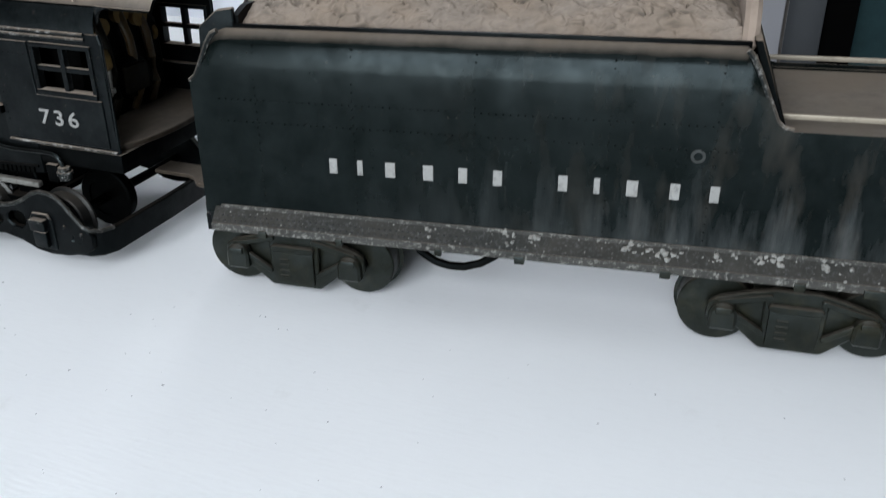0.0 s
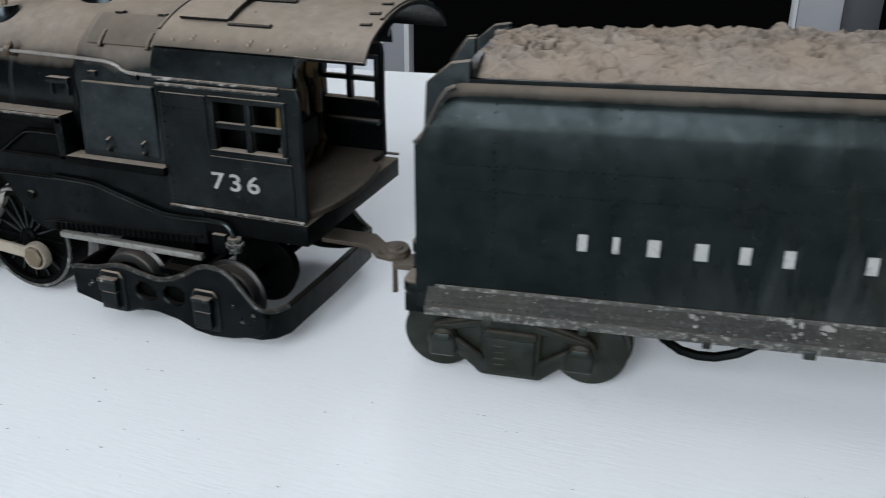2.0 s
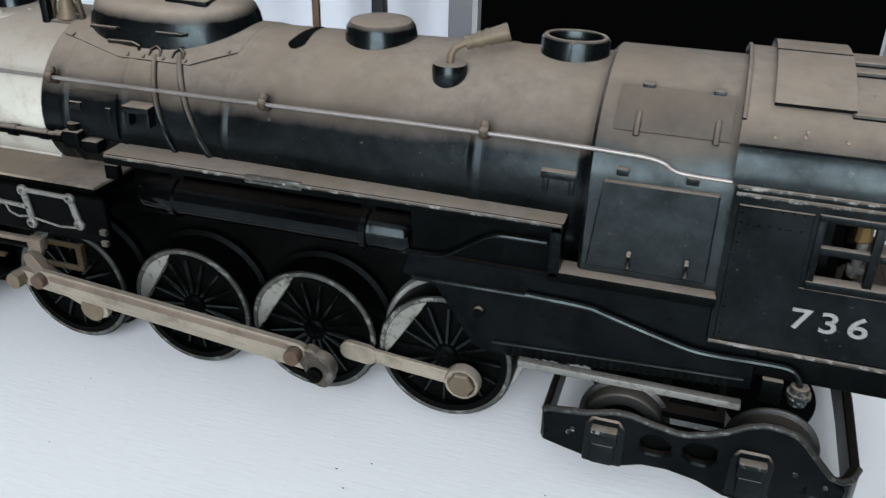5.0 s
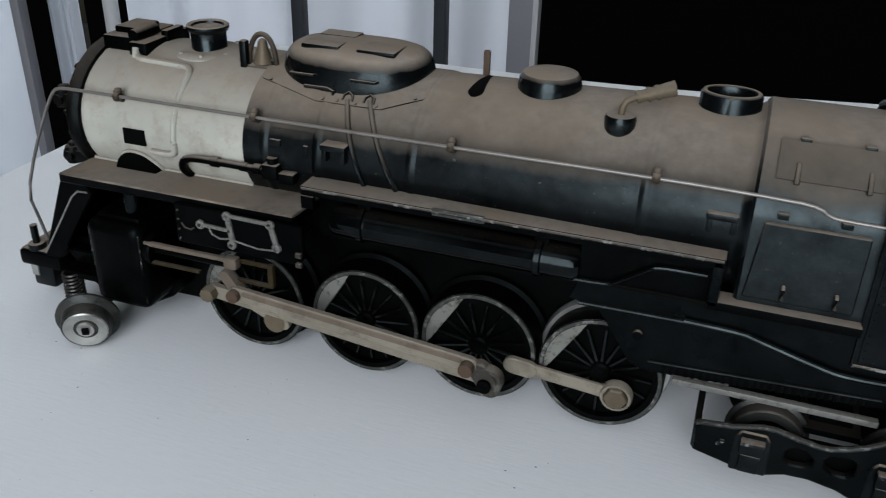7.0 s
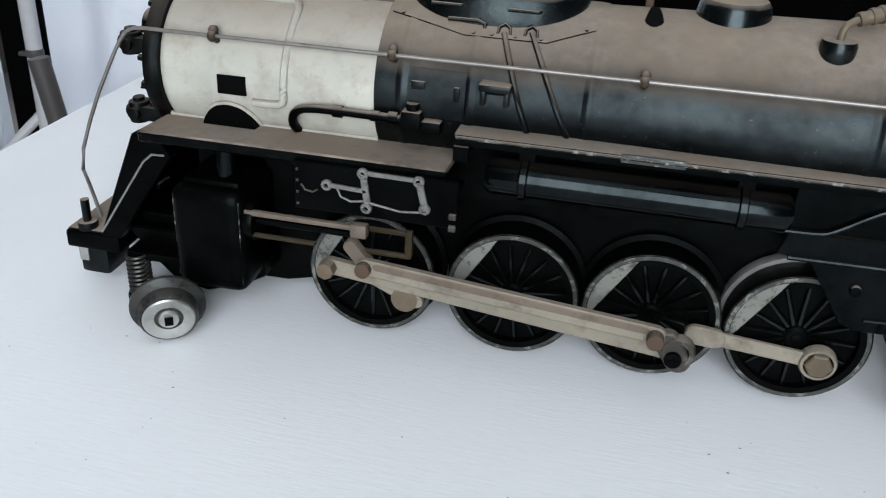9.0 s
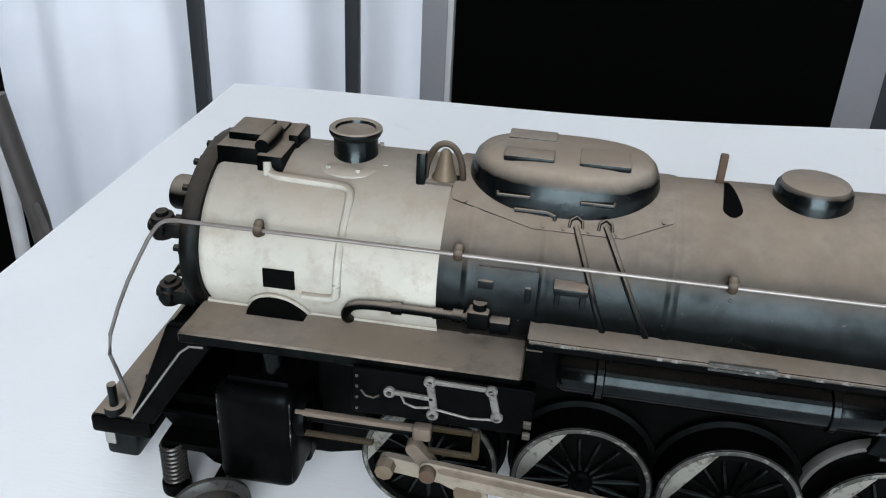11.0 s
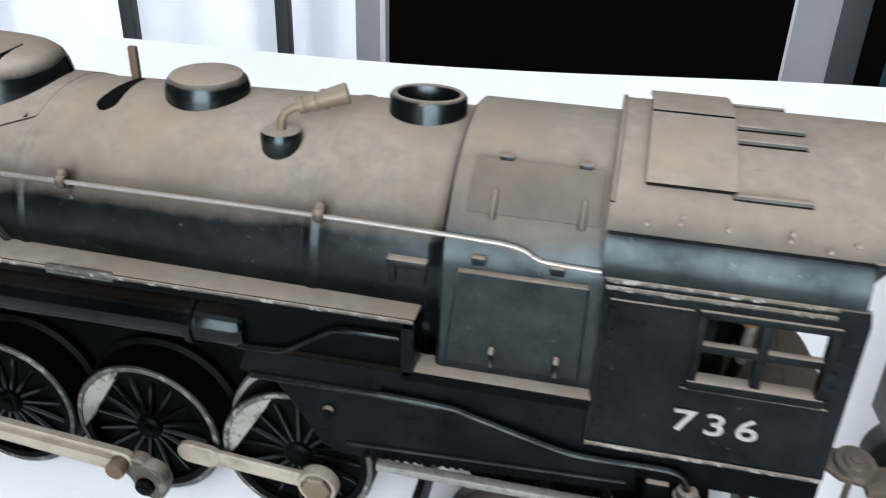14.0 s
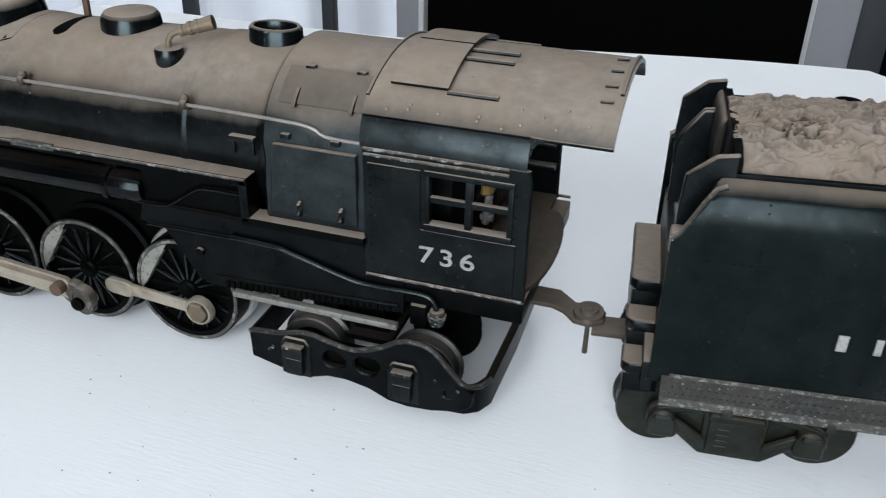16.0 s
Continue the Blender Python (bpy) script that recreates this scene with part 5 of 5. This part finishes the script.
def lettering(text, size, m, name, mat, parent, label):
    cu = bpy.data.curves.new(name, "FONT")
    cu.body, cu.size, cu.extrude, cu.space_character, cu.offset = text, size * MM, 0.15 * MM, 1.3, 0.1 * MM
    tmp = new(name + "_tmp", cu)
    bpy.context.view_layer.update()
    me = bpy.data.meshes.new_from_object(tmp)
    bpy.data.objects.remove(tmp)
    me.materials.append(mat)
    ob = new(name, me)
    ob.parent, ob.matrix_basis = parent, m
    ob["label"] = label
    return ob


lettering("736", 9.0, pose(-1.4 * MM, -29.95 * MM, 51.9 * MM, 90, 0, 0) @ Matrix.Diagonal((1.04, 0.83, 1, 1)), "number", WHITE, cab, "painted white number 736")

# ---------------- tender ----------------
placed = leaning
tender = tagged(new("tender"), "weathered black toy tender heaped with dusty coal", "toy tender")
tender.matrix_world = Matrix.Translation((0.1097, -0.0303, 0)) @ Euler((0, 0, 0.1)).to_matrix().to_4x4()
TW = 71.5
TOPS = [(-43.5, 74.5), (-41.5, 76), (-39.5, 80), (-36.5, 86), (-34.5, 89), (-32.5, 89.9), (117, 89.9), (118.6, 88), (120.5, 84.4), (123.5, 78), (126.5, 71.6), (128.4, 69.9), (131, 69.4), (196, 69.4)]
SIDE = [(0, 31), (0, 45), (0, 58), (0, 70), (0, 79), (0.4, 82.6), (1.4, 85.6), (3.0, 88), (5.2, 89.4), (8, 89.9)]


def side_shell(flip):
    """One side of the body, cut down at its front corner and at the rear deck."""
    bm = bmesh.new()
    us = []
    for (a, _), (b, _) in zip(TOPS, TOPS[1:]):
        us += [a + (b - a) * k / max(1, round((b - a) / 6)) for k in range(max(1, round((b - a) / 6)))]
    us.append(TOPS[-1][0])
    cols = []
    for u in us:
        h = float(np.interp(u, [p[0] for p in TOPS], [p[1] for p in TOPS]))
        col = []
        for v, z in SIDE:
            if z > h:
                v, z = min(v, 0.4 + max(0, (h - 80) * 0.5)), h
            col.append(bm.verts.new((u, TW - v if flip else v, z)))
        cols.append(col)
    for a, b in zip(cols, cols[1:]):
        for k in range(len(SIDE) - 1):
            f = (a[k], a[k + 1], b[k + 1], b[k])
            try:
                bm.faces.new(f)
            except ValueError:
                pass
    bmesh.ops.remove_doubles(bm, verts=bm.verts[:], dist=0.01)
    bmesh.ops.recalc_face_normals(bm, faces=bm.faces[:])
    bmesh.ops.solidify(bm, geom=bm.faces[:], thickness=1.3)
    return bm


body = part("body", joined(side_shell(False), side_shell(True), box(-30, 117, 6, TW - 6, 80, 88.6), prism([(-40.5, 31), (195, 31), (195, 67.5), (-40.5, 67.5)], 1.4, TW - 1.4)), TENDER, tender, "tender body with rivet rows and chalky streaks")
part("front_edge", tube([(u, 0.5, z + 0.1) for u, z in TOPS[:6]], 0.8), EDGE, body, "dusty rolled front edge")
part("rear_edge", tube([(u, 0.8, z + 0.1) for u, z in TOPS[6:13]], 0.8), EDGE, body)
part("front_edge", tube([(u, TW - 0.5, z + 0.1) for u, z in TOPS[:6]], 0.6), DUSTY, body, "dusty rolled front edge")
part("coal_board", joined(box(-30.6, 118, 6.6, 8, 88, 90.8, 0.3), box(-30.6, 118, TW - 8, TW - 6.6, 88, 90.8, 0.3)), UNDUSTED, body)
part("front_bulkhead", joined(prism([(8, 68), (TW - 8, 68), (TW - 8, 93), (TW - 14, 95), (14, 95), (8, 93)], -31, -29, axis="x"), box(-40.6, -31, 1.4, TW - 1.4, 67, 70.5, 0.4)), UNDUSTED, body, "black front bulkhead above a deep well")
for v0 in (6.5, TW - 8.5):
    part("angle_plate", prism([(-30, 70), (-30, 95.6), (-35.5, 94.8), (-42, 89.4), (-42.6, 78), (-42, 70)], v0, v0 + 2, 0.4), BLACK, body, "angled black plate edged with dust")
part("bunker_wall", prism([(-43.6, 68), (-43.6, 86), (-42.4, 89), (-37.6, 95.8), (-35, 96), (-35, 68)], 35, 37, 0.4), BLACK, body, "thin black coal gate with a dusty rim")
part("coal_front", prism([(-33.2, 76), (-33.2, 89), (-32.4, 92.4), (-31, 93.4), (-31, 76)], 37.2, TW - 9, 0.6), COAL, body, "front of the coal under tan dust")
part("gate_rim", tube([(-43.6, 36, 80), (-43.4, 36, 86.4), (-42.2, 36, 89.4), (-37.4, 36, 96.0), (-35, 36, 96.2)], 0.45), BLACK, body)
part("front_sill", box(-43.6, -33, 1.4, 6.6, 69.5, 76.0, 0.9), DUSTY, body, "front sill under tan dust")
part("front_plate", box(-42.4, -40.2, 4, TW - 4, 24, 58, 0.5), UNDUSTED, tender, "black front plate behind the steps")
for v0, v1, zt, zb in ((26.5, 63, 46.5, 24), (18, 27, 38, 22), (8.5, 18.5, 29.6, 19.5)):
    part("step", joined(prism([(-50.6, v0 + 2.4), (-48.6, v0), (-41.2, v0), (-41.2, v1), (-50.6, v1)], zt - 4.2, zt, 0.6, axis="z"), box(-49.8, -41.6, v0 + 0.6, v1 - 0.6, zb, zt - 3.8, 0.5)), CABIN, tender, "front step with brown dust on its tread")
part("buffer_beam", box(-45, -41, 4, TW - 4, 24, 34, 0.6), BLACK, tender)
part("drawhook", box(-60, -42, 29, 38, 23, 25, 0.4), BARIRON, tender, "brown flat coupling tongue")
ledge = part("walkway", joined(prism([(-4.2, 27.2), (-4.2, 29.0), (-0.2, 33.4), (TW + 0.2, 33.4), (TW + 4.2, 29.0), (TW + 4.2, 27.2)], -40, 196, axis="x")), LEDGE, tender, "chipped tread ledge crusted with pale dust")
for cu, cw in ((-22, 2), (4, 1.6), (36, 1.6), (61, 2.2), (103, 2.2), (139, 2.2), (158, 4)):
    part("clip", box(cu - 0.7 * cw, cu + 0.7 * cw, -5.2, -3.6, 25.4, 28.0, 0.4), TRUCK, ledge)
# raised dark dashes give the tread dimples' shade by colour
tagged(part("tread", joined(*[box(-38 + 1.9 * k + (0.9 if j else 0), -37.35 + 1.9 * k + (0.9 if j else 0), -3.5 + 1.2 * j, -2.95 + 1.2 * j, 29.6 + 1.32 * j, 30.2 + 1.32 * j) for k in range(52) for j in (0, 1)]), TREAD, ledge), kind="stuff")
part("ledge_rim", box(-40, 196, -4.6, -3.8, 26.6, 29.2, 0.3), CRUST, ledge, "outer rim of the ledge under pale crust")
part("ledge_foot", box(-38, 194, -0.55, 0.2, 33.0, 34.2, 0.25), CRUST, ledge)
crumbs = random.Random(5)


def crumb(u, v, r):
    bm = bmesh.new()
    bmesh.ops.create_icosphere(bm, subdivisions=1, radius=r, matrix=Matrix.Translation((u, v, 33.5 + v * 1.1 + r * 0.3)))
    for w in bm.verts:
        w.co += Vector((crumbs.uniform(-1, 1), crumbs.uniform(-1, 1), crumbs.uniform(-1, 1))) * r * 0.35
    return bm


grains = [crumb(crumbs.uniform(-36, 192), -4.0 * crumbs.random() ** 1.8 - 0.2, crumbs.choice((0.14, 0.18, 0.22, 0.3))) for _ in range(170)]
for cu in (33, 57, 64, 93, 97, 101, 104, 116, 121, 128, 133, 146, 150, 163, 171, 178):
    for _ in range(crumbs.choice((5, 8, 12))):
        grains.append(crumb(cu + crumbs.gauss(0, 1.1), -min(4.0, max(0.2, crumbs.gauss(1.1, 0.8))), crumbs.choice((0.25, 0.35, 0.5, 0.65, 0.85))))
tagged(part("crumbs", joined(*grains), CRUMB, ledge, "pale crumbs of dirt"), kind="stuff")

# rivet rows and the round mark
rows = [(-34 + 2.1 * k, -0.02, 69.6) for k in range(74)] + [(-34 + 2.1 * k, -0.02, 62.6) for k in range(74)]
for ru in (-22, 9, 46, 84, 112):
    rows += [(ru, -0.02, 36 + 2.5 * k) for k in range(17)]
rows += [(ru, 1.0 - 0.25 * k, 86 - 2.2 * k) for ru in (-22, 9, 46, 84, 112) for k in range(3)]
tagged(part("rivets", rivets(rows, 0.3), GLOSS, body), kind="stuff")
part("round_mark", ring(108, -0.25, 61, 2.0, 1.2, 0.6, 24), CHALK, body, "faint round mark on the side")
for k, (bu, bw) in enumerate(((2, 1.6), (10.6, 1.1), (20.2, 2.0), (32, 2.0), (42.6, 1.7), (53, 1.7), (72, 1.7), (81.6, 1.1), (91.4, 2.0), (103, 1.7), (113.6, 1.6))):
    part("letter_bar", box(bu - 0.8 * bw, bu + 0.8 * bw, -0.35, 0.1, 47.9, 52.7, 0.1, 1), WHITE, body, "plain white painted bar")


# coal
def coal_heap():
    bm = bmesh.new()
    nx, ny = 360, 170
    g = []
    for i in range(nx + 1):
        row = []
        for j in range(ny + 1):
            u, v = -31 + 149.0 * i / nx, 8 + (TW - 16.0) * j / ny
            e = min(1.0, (i + 30) / 46, (nx - i + 4) / 30, (min(j, ny - j) + 2) / 62)
            p = Vector((u * 0.12, v * 0.15, 0))
            lump = noise.fractal(p * 0.9, 0.7, 2.1, 3)
            q = p + Vector((noise.noise(p * 2.0), noise.noise(p * 2.0 + Vector((5, 5, 0))), 0)) * 0.4
            big, mid, small = noise.voronoi(Vector((q.x * 0.9, q.y * 1.2, 0)))[0], noise.voronoi(q * 2.3)[0], noise.voronoi(q * 5.0)[0]
            stone = 1.9 * min(1.0, 2.6 * (big[1] - big[0])) * (0.7 + 0.6 * noise.noise(q * 0.7)) + 1.3 * min(1.0, 3.0 * (mid[1] - mid[0])) * (0.45 + noise.noise(q * 1.3)) + 0.3 * min(1.0, 2.5 * (small[1] - small[0])) + 0.9 * abs(noise.noise(q * 2.2))
            z = 88.0 + 7.2 * math.sin(e * math.pi / 2) + 1.0 * e * lump + 0.92 * stone * (0.45 + 0.55 * e) + 1.4 * e * noise.noise(p * 0.35) + 2.0 * e * math.sin(math.pi * i / nx)
            cracked = math.exp(-(((u + 14) / 7.5) ** 2 + ((v - 25) / 6.5) ** 2) ** 2)
            z -= 2.2 * cracked * max(0.0, 1 - abs(noise.noise(Vector((u * 0.22, v * 0.5, 4.0)))) / 0.09)
            hollow = math.exp(-(((u - 2) / 5.0) ** 2 + ((v - 55) / 3.2) ** 2) ** 2)
            z -= 4.0 * hollow
            row.append(bm.verts.new((u, v, z)))
        g.append(row)
    for i in range(nx):
        for j in range(ny):
            bm.faces.new((g[i][j], g[i + 1][j], g[i + 1][j + 1], g[i][j + 1]))
    bmesh.ops.recalc_face_normals(bm, faces=bm.faces[:])
    return bm


part("coal", coal_heap(), COAL, tender, "heaped coal buried under pale brown dust", 60)
part("coal_end", prism([(8, 88), (8.4, 93), (10, 97.4), (14, 100.6), (19, 101.6), (TW - 19, 101.6), (TW - 14, 100.6), (TW - 10, 97.4), (TW - 8.4, 93), (TW - 8, 88)], 115.4, 119.6, 1.2, axis="x"), DUSTY, tender, "rounded rear coal plate under pale dust")
part("bunker_slope", prism([(118.2, 92), (120.4, 92), (129.6, 68.6), (126.4, 68.6)], 4, TW - 4, 0.3), DEEPBLACK, tender, "dark sloping plate behind the coal")
# black cup sunk in the coal colours the hollow's shade
part("hollow_fill", lathe([(88, 3), (93.4, 4.4), (94.6, 4.0), (94.0, 3.0), (92.6, 0.1)], (2, 55, 0), "z", 16), BLACKD, tender)
deck = part("rear_deck", joined(box(120, 194, 2, TW - 2, 65.6, 67.2, 0.3)), DUSTY, tender, "rear deck covered in tan dust")
for v0, zz in ((9, 71.6), (TW - 8, 73.8)):
    part("deck_rail", box(124, 196, v0 - 0.7, v0 + 0.7, zz - 1.5, zz, 0.35), RODPALE, deck, "pale bar along the rear deck")
    for ru in (127, 193):
        part("rail_post", box(ru - 0.5, ru + 0.5, v0 - 0.4, v0 + 0.4, 68, zz - 0.6), EDGE, deck)
part("water_hatch", lathe([(68, 7), (72.5, 6.6), (73.6, 5), (73.8, 0.1)], (172, 30, 0), "z", 24), BLACK, deck)

# trucks
placed = as_is


def tender_truck(u):
    t = part("truck", box(u - 12, u + 12, 14, TW - 14, 14, 24, 1), TRUCK, tender, "brown-black tender truck")
    for q, v in ((1, 5.4), (-1, TW - 5.4)):
        outline = [(-25, 11.4), (-24.6, 16.4), (-22, 18.4), (-13, 21.4), (-6, 23), (6, 23), (13, 21.4), (22, 18.4), (24.6, 16.4), (25, 11.4), (19, 9.4), (16, 9.2), (9.4, 3.6), (8.4, 3.0), (-8.4, 3.0), (-9.4, 3.6), (-16, 9.2), (-19, 9.4)]
        gaps = [[(-18, 15.2), (-16.4, 17.0), (-10, 19.6), (-8.8, 18.8), (-8.6, 9.2), (-9.6, 8.6), (-16.8, 13.2)], [(18, 15.2), (16.8, 13.2), (9.6, 8.6), (8.6, 9.2), (8.8, 18.8), (10, 19.6), (16.4, 17.0)]]
        f = part("side_frame", joined(
            prism([(u + a, z) for a, z in outline], *sorted((v + 0.6 * q, v + 2.6 * q)), 0.4, holes=[[(u + a, z) for a, z in g] for g in gaps]),
            prism([(u + a * 0.97, 12.5 + (z - 12.5) * 0.95) for a, z in outline], *sorted((v + 2.8 * q, v + 3.8 * q))),
            box(u - 7.2, u + 7.2, *sorted((v - 0.4 * q, v + 1.4 * q)), 4.6, 16.8, 0.7)), TRUCK, t, "greasy olive side frame with open triangles")
        for k in range(4):
            part("spring_leaf", box(u - 5.0, u - 1.4, *sorted((v - 0.62 * q, v + 0.2 * q)), 7.0 + 2.0 * k, 7.8 + 2.0 * k, 0.2, 1), TRUCK, f)
        part("spring_cap", prism([(u - 8, 17.6), (u - 6.4, 16.4), (u + 6.4, 16.4), (u + 8, 17.6), (u + 7, 18.8), (u - 7, 18.8)], *sorted((v - 1.3 * q, v + 1.0 * q)), 0.3), TRUCK, f, "rounded spring cap")
        for e in (-1, 1):
            part("brace", link((u + e * 8.8, 8.6), (u + e * 16.6, 13.6), 0.9, *sorted((v - 0.3 * q, v + 1.4 * q))), TRUCK, f)
            part("brace", link((u + e * 7.4, 20.6), (u + e * 21.4, 17.2), 0.9, *sorted((v - 0.3 * q, v + 1.4 * q))), TRUCK, f)
        for du in (-20, 20):
            part("journal_box", joined(prism([(u + du - 4, 8.6), (u + du + 4, 8.6)] + [(u + du + 4 * math.cos(radians(a)), 13.4 + 4.2 * math.sin(radians(a))) for a in range(0, 181, 20)], *sorted((v - 1.8 * q, v + 2.6 * q)), 0.8), box(u + du - 2.4, u + du + 2.4, *sorted((v - 2.4 * q, v - 1 * q)), 14.2, 16.6, 0.6)), TRUCK, f, "rounded journal box")
            part("wheel", flanged(u + du * 1.11, v + 5.6 * q, q, 12.4, 11.2, 12.3, 8.4, 2.0, 44), TRUCK, t, "greasy brown flanged wheel")
    for du in (-20, 20):
        part("axle", cyl((u + du * 1.11, 10, 12.4), (u + du * 1.11, TW - 10, 12.4), 2.2, 10), BLACKD, t)


for tu in (-17, 141):
    tender_truck(tu)
part("hoop", tube([(21, 12, 27), (23, 12, 22), (25.4, 12, 19.2), (30.4, 12, 16), (35, 12, 15), (40, 12, 15.2), (45.6, 12, 17.2), (50.2, 12, 20.4), (53, 12, 27)], 1.4), BLACKD, tender, "thin black pick-up hoop under the floor")
